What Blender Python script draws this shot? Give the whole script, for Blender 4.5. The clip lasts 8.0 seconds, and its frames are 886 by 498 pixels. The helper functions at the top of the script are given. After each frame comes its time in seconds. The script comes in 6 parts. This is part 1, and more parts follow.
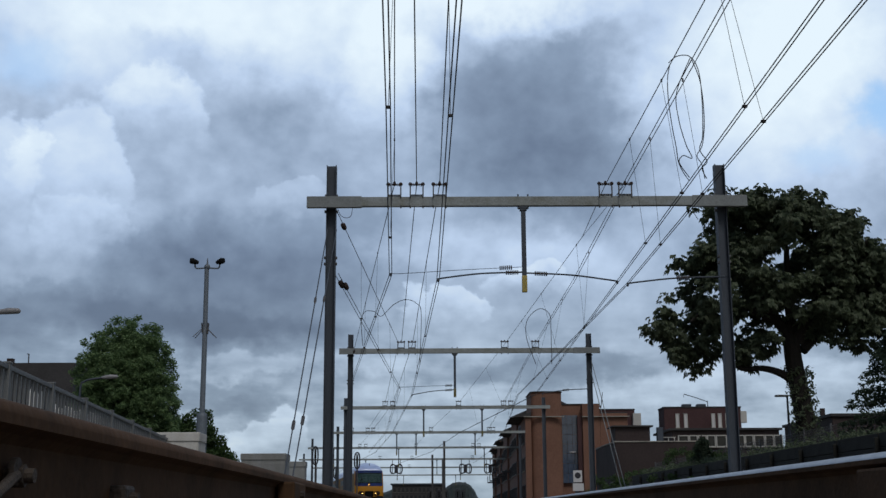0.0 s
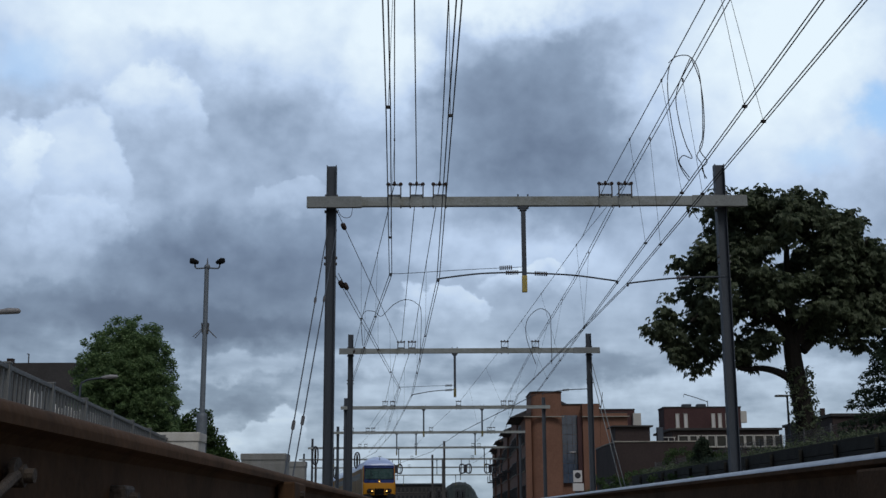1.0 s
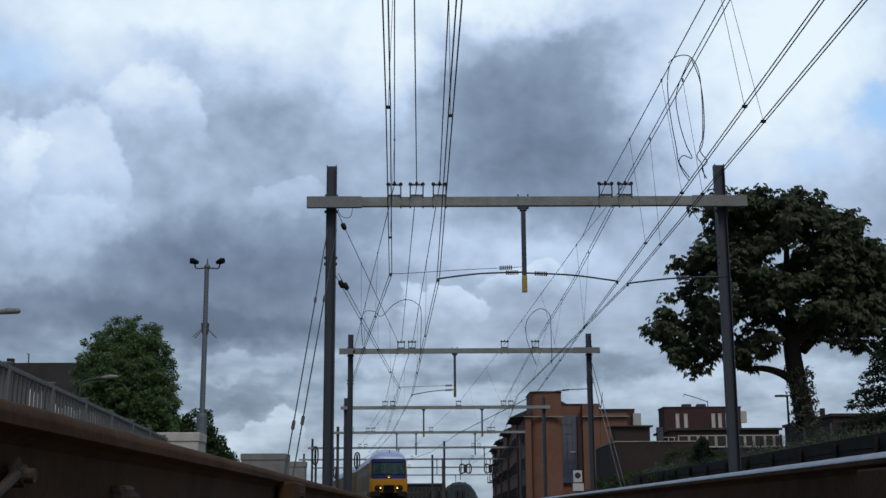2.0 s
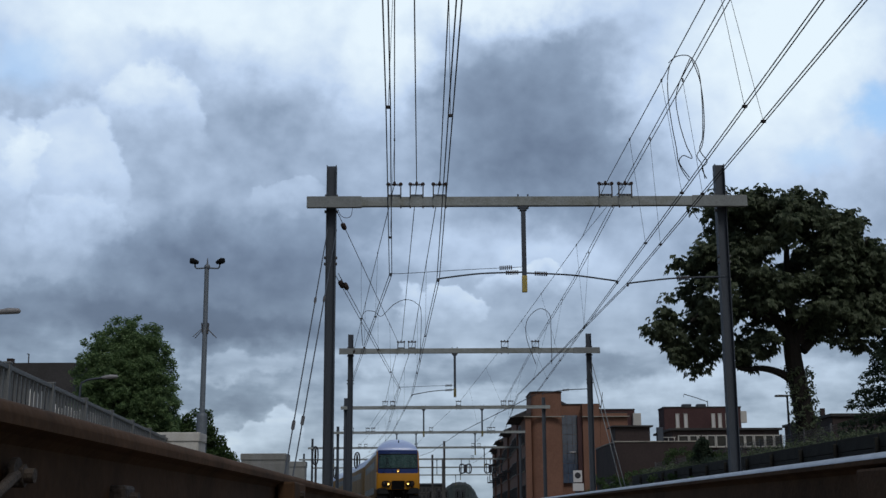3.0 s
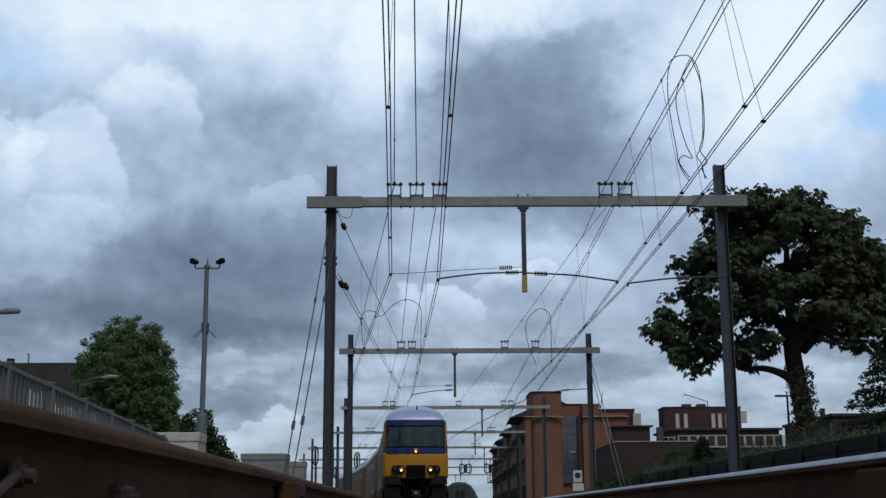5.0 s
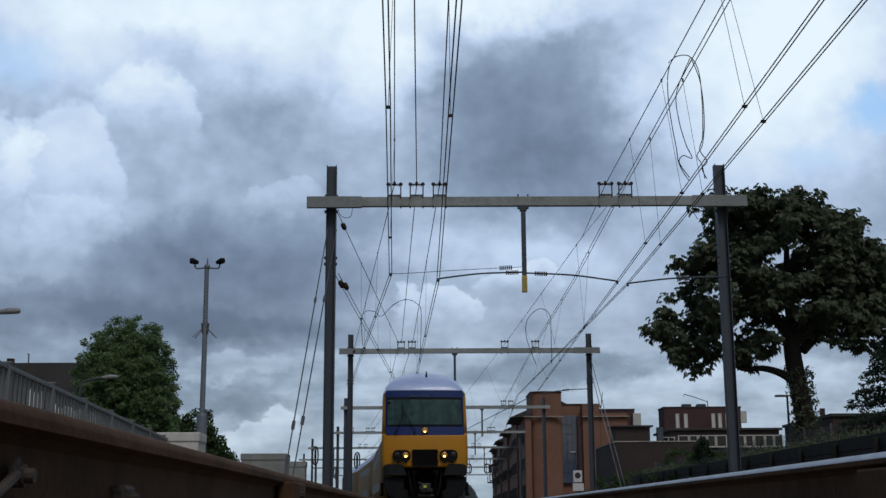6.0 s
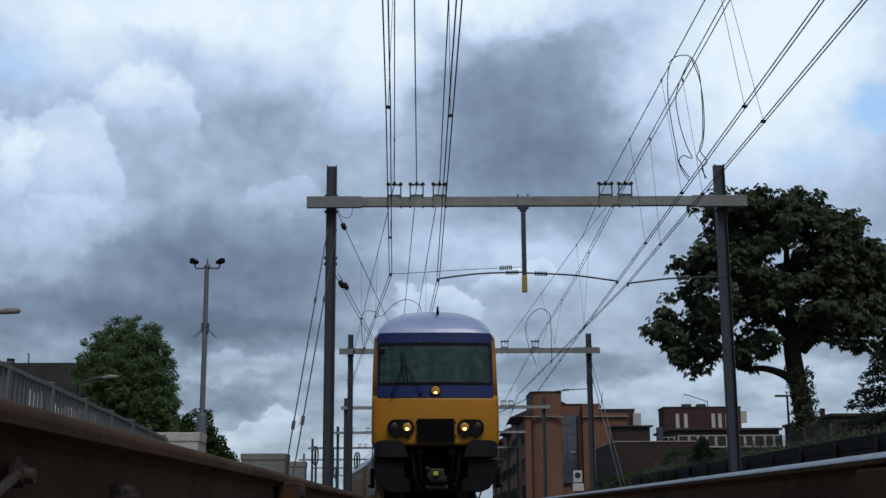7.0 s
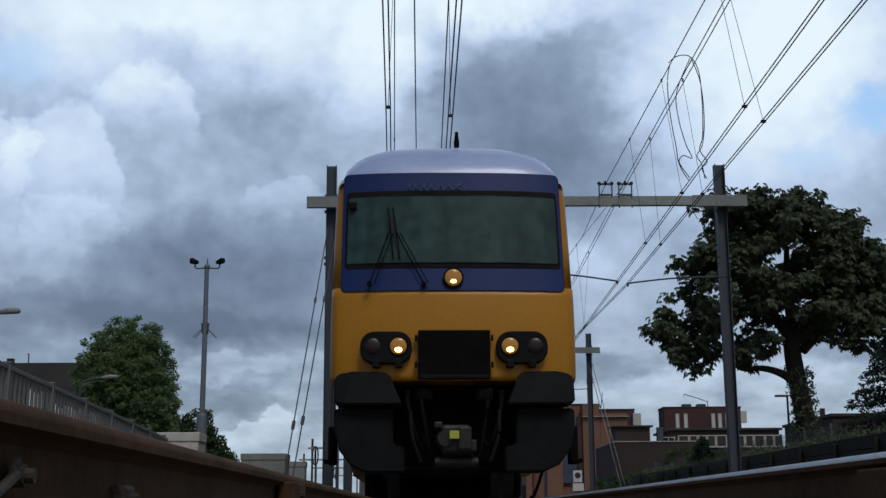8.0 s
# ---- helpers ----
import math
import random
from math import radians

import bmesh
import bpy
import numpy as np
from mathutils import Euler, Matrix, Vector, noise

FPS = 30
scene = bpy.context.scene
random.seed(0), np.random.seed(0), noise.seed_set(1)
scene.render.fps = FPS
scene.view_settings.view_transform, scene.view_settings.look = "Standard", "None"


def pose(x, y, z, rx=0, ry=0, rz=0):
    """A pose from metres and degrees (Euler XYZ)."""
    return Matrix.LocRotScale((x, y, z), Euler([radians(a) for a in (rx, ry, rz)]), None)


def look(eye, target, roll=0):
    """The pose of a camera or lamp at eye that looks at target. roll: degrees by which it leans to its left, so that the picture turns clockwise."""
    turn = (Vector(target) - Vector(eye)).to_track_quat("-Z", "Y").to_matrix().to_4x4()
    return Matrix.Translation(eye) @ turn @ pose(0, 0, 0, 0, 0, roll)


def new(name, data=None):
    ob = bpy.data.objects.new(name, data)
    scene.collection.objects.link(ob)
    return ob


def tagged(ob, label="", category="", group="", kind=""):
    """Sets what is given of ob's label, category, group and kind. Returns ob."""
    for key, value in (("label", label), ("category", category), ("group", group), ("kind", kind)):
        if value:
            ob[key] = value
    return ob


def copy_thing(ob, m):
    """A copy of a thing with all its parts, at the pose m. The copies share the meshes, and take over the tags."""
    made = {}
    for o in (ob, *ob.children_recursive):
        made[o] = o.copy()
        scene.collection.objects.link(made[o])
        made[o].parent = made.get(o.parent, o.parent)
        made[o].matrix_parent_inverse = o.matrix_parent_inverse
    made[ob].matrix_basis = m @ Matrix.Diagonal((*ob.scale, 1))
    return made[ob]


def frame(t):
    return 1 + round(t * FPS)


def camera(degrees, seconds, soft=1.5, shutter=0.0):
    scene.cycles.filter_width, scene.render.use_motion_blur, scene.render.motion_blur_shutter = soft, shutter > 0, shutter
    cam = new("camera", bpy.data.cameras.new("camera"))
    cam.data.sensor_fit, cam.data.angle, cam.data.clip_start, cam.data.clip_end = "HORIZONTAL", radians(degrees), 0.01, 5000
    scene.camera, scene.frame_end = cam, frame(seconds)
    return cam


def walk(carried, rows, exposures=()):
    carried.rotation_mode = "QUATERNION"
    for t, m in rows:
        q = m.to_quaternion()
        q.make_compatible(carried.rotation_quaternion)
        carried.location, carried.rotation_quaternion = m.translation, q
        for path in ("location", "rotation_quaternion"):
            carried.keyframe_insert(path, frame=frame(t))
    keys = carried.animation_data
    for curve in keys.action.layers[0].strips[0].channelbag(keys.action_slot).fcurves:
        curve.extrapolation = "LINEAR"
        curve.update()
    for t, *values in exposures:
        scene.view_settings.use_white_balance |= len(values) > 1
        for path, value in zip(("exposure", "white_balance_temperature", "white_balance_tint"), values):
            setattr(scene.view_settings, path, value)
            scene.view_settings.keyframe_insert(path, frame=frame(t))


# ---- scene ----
cam = camera(39.95, 8.0, soft=1.45)
EYE = (0.0, 0.0, 0.045)
AIM = look(EYE, (EYE[0] + math.sin(radians(0.505)) * math.cos(radians(12.12)), math.cos(radians(0.505)) * math.cos(radians(12.12)), EYE[2] + math.sin(radians(12.12))), -0.33)
walk(cam, [(0.0, AIM), (8.0, AIM)])

# ---- world and light ----
scene.view_settings.exposure = 0.0
SUN_EL, SUN_AZ = 55.0, 160.0     # degrees above the ground, and clockwise from the line's direction
world = bpy.data.worlds.new("overcast_sky")
scene.world = world
world.use_nodes = True
wn = world.node_tree
sky = wn.nodes.new("ShaderNodeTexSky")
sky.sky_type = "NISHITA"
sky.sun_disc = False
sky.sun_elevation, sky.sun_rotation = radians(SUN_EL), radians(SUN_AZ)
sky.air_density, sky.dust_density = 1.2, 2.5
wn.links.new(sky.outputs[0], wn.nodes["Background"].inputs[0])
wn.nodes["Background"].inputs[1].default_value = 0.05
sun_data = bpy.data.lights.new("sun", "SUN")
sun_data.energy, sun_data.angle, sun_data.color = 1.0, radians(20), (1.0, 0.975, 0.94)
sun = new("sun", sun_data)
sun.matrix_world = look((0, 0, 60), (-math.sin(radians(SUN_AZ)) * math.cos(radians(SUN_EL)), -math.cos(radians(SUN_AZ)) * math.cos(radians(SUN_EL)), 60 - math.sin(radians(SUN_EL))))


# ---- materials ----
def mat(name, base, rough=0.7, metal=0.0, var=0.25, scale=3.0, fine=40.0, bump=0.15, stain=None, stain_amount=0.5, spec=0.5, streak=1.0, rand=0.0, coat=0.0):
    """A surface with broad stains and fine grain; streak stretches the stains downwards."""
    m = bpy.data.materials.new(name)
    m.use_nodes = True
    nt = m.node_tree
    n, l = nt.nodes, nt.links
    b = n["Principled BSDF"]
    tc = n.new("ShaderNodeTexCoord")
    mp = n.new("ShaderNodeMapping")
    mp.inputs["Scale"].default_value = (1, 1, 1 / streak)
    l.new(tc.outputs["Object"], mp.inputs[0])
    big = n.new("ShaderNodeTexNoise")
    big.inputs["Scale"].default_value, big.inputs["Detail"].default_value, big.inputs["Roughness"].default_value = scale, 6, 0.65
    small = n.new("ShaderNodeTexNoise")
    small.inputs["Scale"].default_value, small.inputs["Detail"].default_value = fine, 4
    l.new(mp.outputs[0], big.inputs["Vector"])
    l.new(tc.outputs["Object"], small.inputs["Vector"])
    ramp = n.new("ShaderNodeMapRange")
    ramp.inputs["From Min"].default_value, ramp.inputs["From Max"].default_value = 0.42, 0.72
    l.new(big.outputs["Fac"], ramp.inputs["Value"])
    mix = n.new("ShaderNodeMix")
    mix.data_type = "RGBA"
    dark = stain or tuple(c * (1 - var) for c in base)
    mix.inputs[6].default_value, mix.inputs[7].default_value = (*base, 1), (*[c + (d - c) * (stain_amount if stain else 1) for c, d in zip(base, dark)], 1)
    l.new(ramp.outputs[0], mix.inputs[0])
    grain = n.new("ShaderNodeMapRange")
    grain.inputs["To Min"].default_value, grain.inputs["To Max"].default_value = 1 - var * 0.6, 1 + var * 0.6
    grain.inputs["From Min"].default_value, grain.inputs["From Max"].default_value = 0.3, 0.7
    l.new(small.outputs["Fac"], grain.inputs["Value"])
    mul = n.new("ShaderNodeVectorMath")
    mul.operation = "SCALE"
    l.new(mix.outputs[2], mul.inputs[0])
    if rand:
        oi = n.new("ShaderNodeObjectInfo")
        rr = n.new("ShaderNodeMapRange")
        rr.inputs["To Min"].default_value, rr.inputs["To Max"].default_value = 1 - rand, 1 + rand
        l.new(oi.outputs["Random"], rr.inputs["Value"])
        pr = n.new("ShaderNodeMath")
        pr.operation = "MULTIPLY"
        l.new(rr.outputs[0], pr.inputs[0]); l.new(grain.outputs[0], pr.inputs[1])
        l.new(pr.outputs[0], mul.inputs["Scale"])
    else:
        l.new(grain.outputs[0], mul.inputs["Scale"])
    l.new(mul.outputs[0], b.inputs["Base Color"])
    rg = n.new("ShaderNodeMapRange")
    rg.inputs["To Min"].default_value, rg.inputs["To Max"].default_value = max(0.02, rough - 0.12), min(1, rough + 0.12)
    l.new(big.outputs["Fac"], rg.inputs["Value"])
    l.new(rg.outputs[0], b.inputs["Roughness"])
    b.inputs["Metallic"].default_value = metal
    b.inputs["Specular IOR Level"].default_value = spec
    b.inputs["Coat Weight"].default_value = coat
    if bump:
        bp = n.new("ShaderNodeBump")
        bp.inputs["Strength"].default_value, bp.inputs["Distance"].default_value = bump, 0.02
        l.new(small.outputs["Fac"], bp.inputs["Height"])
        l.new(bp.outputs[0], b.inputs["Normal"])
    return m


def glow(name, colour, strength):
    m = bpy.data.materials.new(name)
    m.use_nodes = True
    b = m.node_tree.nodes["Principled BSDF"]
    b.inputs["Base Color"].default_value = (*colour, 1)
    b.inputs["Emission Color"].default_value = (*colour, 1)
    b.inputs["Emission Strength"].default_value = strength
    b.inputs["Roughness"].default_value = 0.2
    return m


def glass(name, tint, clear=0.03):
    """A thin tinted pane: seen through straight on, mirroring the sky at a slant."""
    m = bpy.data.materials.new(name)
    m.use_nodes = True
    n, l = m.node_tree.nodes, m.node_tree.links
    n.remove(n["Principled BSDF"])
    tr, gl, fr, ms = n.new("ShaderNodeBsdfTransparent"), n.new("ShaderNodeBsdfGlossy"), n.new("ShaderNodeFresnel"), n.new("ShaderNodeMixShader")
    tr.inputs[0].default_value = (*tint, 1)
    gl.inputs["Roughness"].default_value = clear
    fr.inputs["IOR"].default_value = 1.28
    l.new(fr.outputs[0], ms.inputs[0]); l.new(tr.outputs[0], ms.inputs[1]); l.new(gl.outputs[0], ms.inputs[2])
    l.new(ms.outputs[0], n["Material Output"].inputs[0])
    return m


def leaf_mat(name, base, light):
    m = bpy.data.materials.new(name)
    m.use_nodes = True
    nt = m.node_tree
    n, l = nt.nodes, nt.links
    b = n["Principled BSDF"]
    geo = n.new("ShaderNodeNewGeometry")
    tc = n.new("ShaderNodeTexCoord")
    nz = n.new("ShaderNodeTexNoise")
    nz.inputs["Scale"].default_value, nz.inputs["Detail"].default_value = 0.9, 4
    l.new(tc.outputs["Object"], nz.inputs["Vector"])
    add = n.new("ShaderNodeMath")
    add.operation = "MULTIPLY_ADD"
    add.inputs[1].default_value = 0.5
    l.new(geo.outputs["Random Per Island"], add.inputs[0])
    half = n.new("ShaderNodeMath")
    half.operation = "MULTIPLY"
    half.inputs[1].default_value = 0.6
    l.new(nz.outputs["Fac"], half.inputs[0])
    l.new(half.outputs[0], add.inputs[2])
    mix = n.new("ShaderNodeMix")
    mix.data_type = "RGBA"
    mix.inputs[6].default_value, mix.inputs[7].default_value = (*base, 1), (*light, 1)
    l.new(add.outputs[0], mix.inputs[0])
    l.new(mix.outputs[2], b.inputs["Base Color"])
    b.inputs["Roughness"].default_value = 0.55
    b.inputs["Specular IOR Level"].default_value = 0.3
    tr = n.new("ShaderNodeBsdfTranslucent")
    l.new(mix.outputs[2], tr.inputs["Color"])
    ms = n.new("ShaderNodeMixShader")
    ms.inputs[0].default_value = 0.45
    l.new(b.outputs[0], ms.inputs[1]); l.new(tr.outputs[0], ms.inputs[2])
    l.new(ms.outputs[0], n["Material Output"].inputs[0])
    return m


M = dict(
    ballast=mat("ballast_stone", (0.115, 0.095, 0.078), 0.9, var=0.4, scale=2, fine=18, bump=0.8, rand=0.25),
    soil=mat("soil", (0.11, 0.10, 0.075), 0.95, var=0.4, scale=0.15, fine=4, bump=0.5),
    rust=mat("rail_rust", (0.088, 0.048, 0.025), 0.8, 0.0, var=0.2, scale=4, fine=60, bump=0.1, stain=(0.034, 0.021, 0.012), stain_amount=0.8, spec=0.12),
    railtop=mat("rail_polished", (0.36, 0.37, 0.40), 0.42, 1.0, var=0.15, scale=9, fine=120, bump=0.05),
    sleeper=mat("concrete_sleeper", (0.26, 0.24, 0.21), 0.9, var=0.3, scale=4, fine=50, bump=0.4, rand=0.12),
    clip=mat("rail_clip_steel", (0.034, 0.024, 0.018), 0.7, 0.0, var=0.4, scale=20, fine=150, bump=0.3),
    bond=mat("bond_cable", (0.055, 0.042, 0.032), 0.8, 0.0, var=0.35, scale=20, fine=150, bump=0.3),
    grime=mat("grimy_steel", (0.022, 0.021, 0.02), 0.55, 0.2, var=0.5, scale=8, fine=60, bump=0.2),
    mastgrey=mat("mast_paint", (0.14, 0.17, 0.205), 0.6, 0.1, var=0.2, scale=2, fine=30, bump=0.05, streak=5),
    greybox=mat("grey_cabinet_paint", (0.24, 0.25, 0.25), 0.65, var=0.15, scale=2, fine=30, bump=0.03, stain=(0.14, 0.135, 0.12), stain_amount=0.6, streak=4),
    galv=mat("galvanised_steel", (0.050, 0.064, 0.086), 0.6, 0.15, var=0.25, scale=1.5, fine=30, bump=0.08, streak=6),
    sleeve=mat("sleeve_steel", (0.20, 0.222, 0.228), 0.65, 0.1, var=0.25, scale=2, fine=25, bump=0.1, streak=3),
    beam=mat("weathered_beam", (0.265, 0.295, 0.305), 0.7, 0.0, var=0.3, scale=1.6, fine=25, bump=0.1, stain=(0.12, 0.12, 0.08), stain_amount=0.6, streak=0.6),
    darksteel=mat("dark_steel", (0.09, 0.09, 0.095), 0.55, 0.3, var=0.3, scale=3, fine=40, bump=0.1, streak=4),
    copper=mat("aged_wire", (0.035, 0.035, 0.038), 0.6, 0.4, var=0.3, scale=2, fine=30, bump=0.0),
    porcelain=mat("brown_porcelain", (0.05, 0.035, 0.03), 0.25, var=0.2, scale=8, fine=60, bump=0.0),
    yellowpaint=mat("yellow_band", (0.40, 0.32, 0.085), 0.5, var=0.3, scale=6, fine=60, bump=0.05),
    olive=mat("olive_band", (0.16, 0.15, 0.07), 0.6, var=0.3, scale=6, fine=60, bump=0.05),
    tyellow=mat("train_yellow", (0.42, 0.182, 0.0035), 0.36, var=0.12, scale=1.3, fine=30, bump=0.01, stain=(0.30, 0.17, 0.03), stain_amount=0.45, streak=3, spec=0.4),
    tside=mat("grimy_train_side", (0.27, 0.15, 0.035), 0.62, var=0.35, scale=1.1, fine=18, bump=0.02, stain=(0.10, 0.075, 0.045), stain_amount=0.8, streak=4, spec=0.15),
    tblue=mat("train_blue", (0.009, 0.026, 0.12), 0.45, var=0.15, scale=1.5, fine=30, bump=0.0, spec=0.18),
    troof=mat("train_roof", (0.36, 0.47, 0.75), 0.34, var=0.05, scale=1.0, fine=12, bump=0.0, stain=(0.30, 0.35, 0.52), stain_amount=0.35, coat=0.2),
    tblack=mat("train_black", (0.004, 0.0042, 0.0046), 0.8, var=0.4, scale=3, fine=30, bump=0.05, spec=0.1),
    tgrey=mat("bumper_grey", (0.0062, 0.0074, 0.0084), 0.8, var=0.3, scale=3, fine=40, bump=0.08, spec=0.18),
    trubber=mat("rubber", (0.006, 0.006, 0.007), 0.8, var=0.3, bump=0.05, spec=0.2),
    twindow=mat("tinted_side_window", (0.02, 0.028, 0.03), 0.45, var=0.2, bump=0, spec=0.3),
    cabglass=glass("windscreen_glass", (0.72, 0.81, 0.81), 0.03),
    # dim cab and upright reflection streaks, put into the colour of an opaque sheet
    cabbacking=mat("painted_cab_backing", (0.078, 0.122, 0.124), 0.9, var=0.45, scale=2.6, fine=6, bump=0, streak=9, spec=0.1),
    lampglass=glow("headlamp_bulb", (1.0, 0.62, 0.15), 6.0),
    lamprefl=glow("headlamp_reflector", (0.34, 0.17, 0.035), 0.22),
    redlens=mat("tail_lens", (0.014, 0.005, 0.006), 0.35, var=0.2, bump=0),
    label=mat("yellow_plate", (0.42, 0.45, 0.05), 0.5, var=0.1, bump=0),
    whitebox=mat("cabinet_paint", (0.52, 0.52, 0.50), 0.6, var=0.12, scale=2, fine=30, bump=0.03, stain=(0.35, 0.33, 0.28), stain_amount=0.5, streak=4),
    fence=mat("fence_paint", (0.145, 0.155, 0.16), 0.6, 0.1, var=0.2, scale=3, fine=50, bump=0.05, streak=4),
    picket=mat("white_picket", (0.68, 0.68, 0.66), 0.6, var=0.15, bump=0.05),
    concrete=mat("weathered_concrete", (0.30, 0.29, 0.26), 0.9, var=0.3, scale=0.8, fine=20, bump=0.3, streak=3),
    orange=mat("orange_brick", (0.185, 0.094, 0.064), 0.85, var=0.18, scale=0.35, fine=5, bump=0.2),
    brownbrick=mat("brown_brick", (0.036, 0.025, 0.025), 0.9, var=0.25, scale=0.5, fine=6, bump=0.2),
    maroon=mat("maroon_brick", (0.06, 0.028, 0.03), 0.9, var=0.25, scale=0.4, fine=6, bump=0.2),
    slate=mat("dark_roof", (0.036, 0.035, 0.037), 0.8, var=0.3, scale=0.6, fine=10, bump=0.2),
    wframe=mat("window_frame_white", (0.48, 0.48, 0.46), 0.5, var=0.1, bump=0),
    dframe=mat("window_frame_dark", (0.06, 0.06, 0.065), 0.5, var=0.1, bump=0),
    pane=mat("window_pane", (0.022, 0.027, 0.033), 0.06, var=0.3, scale=0.4, fine=3, bump=0, spec=0.5),
    bluepane=mat("curtain_wall_pane", (0.075, 0.10, 0.15), 0.08, var=0.3, scale=0.4, fine=3, bump=0, spec=0.8),
    bark=mat("bark", (0.022, 0.018, 0.015), 0.95, var=0.45, scale=4, fine=22, bump=0.9, streak=5),
    chestnut=leaf_mat("chestnut_leaf", (0.066, 0.088, 0.054), (0.14, 0.178, 0.108)),
    lime=leaf_mat("lime_leaf", (0.09, 0.152, 0.066), (0.172, 0.265, 0.118)),
    conifer=leaf_mat("conifer_needle", (0.03, 0.05, 0.034), (0.06, 0.09, 0.055)),
    shrub=leaf_mat("shrub_leaf", (0.03, 0.06, 0.018), (0.07, 0.12, 0.04)),
    wood=leaf_mat("far_wood", (0.022, 0.03, 0.03), (0.045, 0.058, 0.052)),
    signwhite=mat("sign_white", (0.58, 0.59, 0.61), 0.5, var=0.08, bump=0),
    signdark=mat("sign_dark", (0.03, 0.03, 0.04), 0.5, var=0.1, bump=0),
    lamphead=mat("street_lamp_head", (0.24, 0.24, 0.25), 0.4, var=0.15, bump=0.02),
)


# ---- mesh helpers ----
def link(name, bm, material, parent=None, label="", smooth=False):
    me = bpy.data.meshes.new(name)
    bm.normal_update()
    bm.to_mesh(me)
    bm.free()
    for mt in (material if isinstance(material, (list, tuple)) else [material]):
        me.materials.append(mt)
    if smooth:
        me.polygons.foreach_set("use_smooth", [True] * len(me.polygons))
    ob = new(name, me)
    if parent:
        ob.parent = parent
    if label:
        ob["label"] = label
    return ob


def part(name, bm, material, parent, label="", smooth=False):
    return link(name, bm, material, parent, label, smooth)


def thing(name, at, label, category, group="", kind="", rz=0):
    ob = new(name)
    ob.empty_display_size = 0.3
    ob.matrix_basis = pose(*at, 0, 0, rz)
    return tagged(ob, label, category, group, kind)


def box(bm, c, s, bevel=0.0, m=None, mi=0):
    r = bmesh.ops.create_cube(bm, size=1, matrix=(m or Matrix()) @ Matrix.Translation(c) @ Matrix.Diagonal((*s, 1)))
    vs = r["verts"]
    fs = {f for v in vs for f in v.link_faces}
    for f in fs:
        f.material_index = mi
    if bevel:
        es = list({e for v in vs for e in v.link_edges})
        bmesh.ops.bevel(bm, geom=es, offset=bevel, segments=2, profile=0.5, affect="EDGES", clamp_overlap=True)
    return bm


def cyl(bm, p, q, r0, r1=None, n=10, mi=0):
    p, q = Vector(p), Vector(q)
    d = q - p
    m = Matrix.Translation((p + q) / 2) @ d.to_track_quat("Z", "Y").to_matrix().to_4x4()
    r = bmesh.ops.create_cone(bm, cap_ends=True, segments=n, radius1=r0, radius2=r0 if r1 is None else r1, depth=d.length, matrix=m)
    for f in {f for v in r["verts"] for f in v.link_faces}:
        f.material_index = mi
    return bm


def ball(bm, c, r, sx=1, sy=1, sz=1, u=10, v=7):
    bmesh.ops.create_uvsphere(bm, u_segments=u, v_segments=v, radius=r, matrix=Matrix.Translation(c) @ Matrix.Diagonal((sx, sy, sz, 1)))
    return bm


def tube(bm, pts, r, n=6, taper=None):
    """A round bar through the points."""
    pts = [Vector(p) for p in pts]
    rings = []
    up = Vector((0.13, 0.21, 0.97))
    for i, p in enumerate(pts):
        d = (pts[min(i + 1, len(pts) - 1)] - pts[max(i - 1, 0)]).normalized()
        a = d.cross(up)
        a = (a if a.length > 0.05 else d.cross(Vector((1, 0, 0)))).normalized()
        b = d.cross(a)
        rad = taper[i] if taper else r
        rings.append([bm.verts.new(p + (a * math.cos(k * math.tau / n) + b * math.sin(k * math.tau / n)) * rad) for k in range(n)])
    for s, e in zip(rings, rings[1:]):
        for k in range(n):
            bm.faces.new((s[k], s[(k + 1) % n], e[(k + 1) % n], e[k]))
    bm.faces.new(rings[0][::-1]); bm.faces.new(rings[-1])
    return bm


def sag(p, q, drop, n=10):
    p, q = Vector(p), Vector(q)
    return [p.lerp(q, i / n) - Vector((0, 0, 4 * drop * (i / n) * (1 - i / n))) for i in range(n + 1)]


def spline(pts, n=6):
    """Catmull-Rom through the points."""
    P = [Vector(p) for p in pts]
    out = []
    for i in range(len(P) - 1):
        a, b, c, d = P[max(i - 1, 0)], P[i], P[i + 1], P[min(i + 2, len(P) - 1)]
        for k in range(n):
            t = k / n
            out.append(0.5 * (2 * b + (c - a) * t + (2 * a - 5 * b + 4 * c - d) * t * t + (3 * b - a - 3 * c + d) * t ** 3))
    return out + [P[-1]]


def extrude_profile(bm, prof, path, mi=None, smooth=()):
    """A closed profile (x across, z up) carried along (x, y, z) points that run away along y."""
    rings = []
    for i, p in enumerate(path):
        a, b = path[max(i - 1, 0)], path[min(i + 1, len(path) - 1)]
        t = Vector((b[0] - a[0], b[1] - a[1], 0)).normalized()
        nx = Vector((t.y, -t.x, 0))
        rings.append([bm.verts.new(Vector(p) + nx * u + Vector((0, 0, w))) for u, w in prof])
    k = len(prof)
    for r, s in zip(rings, rings[1:]):
        for j in range(k):
            f = bm.faces.new((r[j], s[j], s[(j + 1) % k], r[(j + 1) % k]))
            f.smooth = j in smooth
            if mi:
                f.material_index = mi[j]
    bm.faces.new(rings[0]); bm.faces.new(rings[-1][::-1])
    return bm


# ---- the line's course ----
TRACK_X, RAIL_Z = 0.29, 0.17


def course(y):
    """How far the line has bent aside at y metres."""
    k = min(y, 135.0)
    v = -0.00029 * k * k - 1.1e-6 * k ** 3
    return v + (y - k) * (-0.00058 * k - 3.3e-6 * k * k)


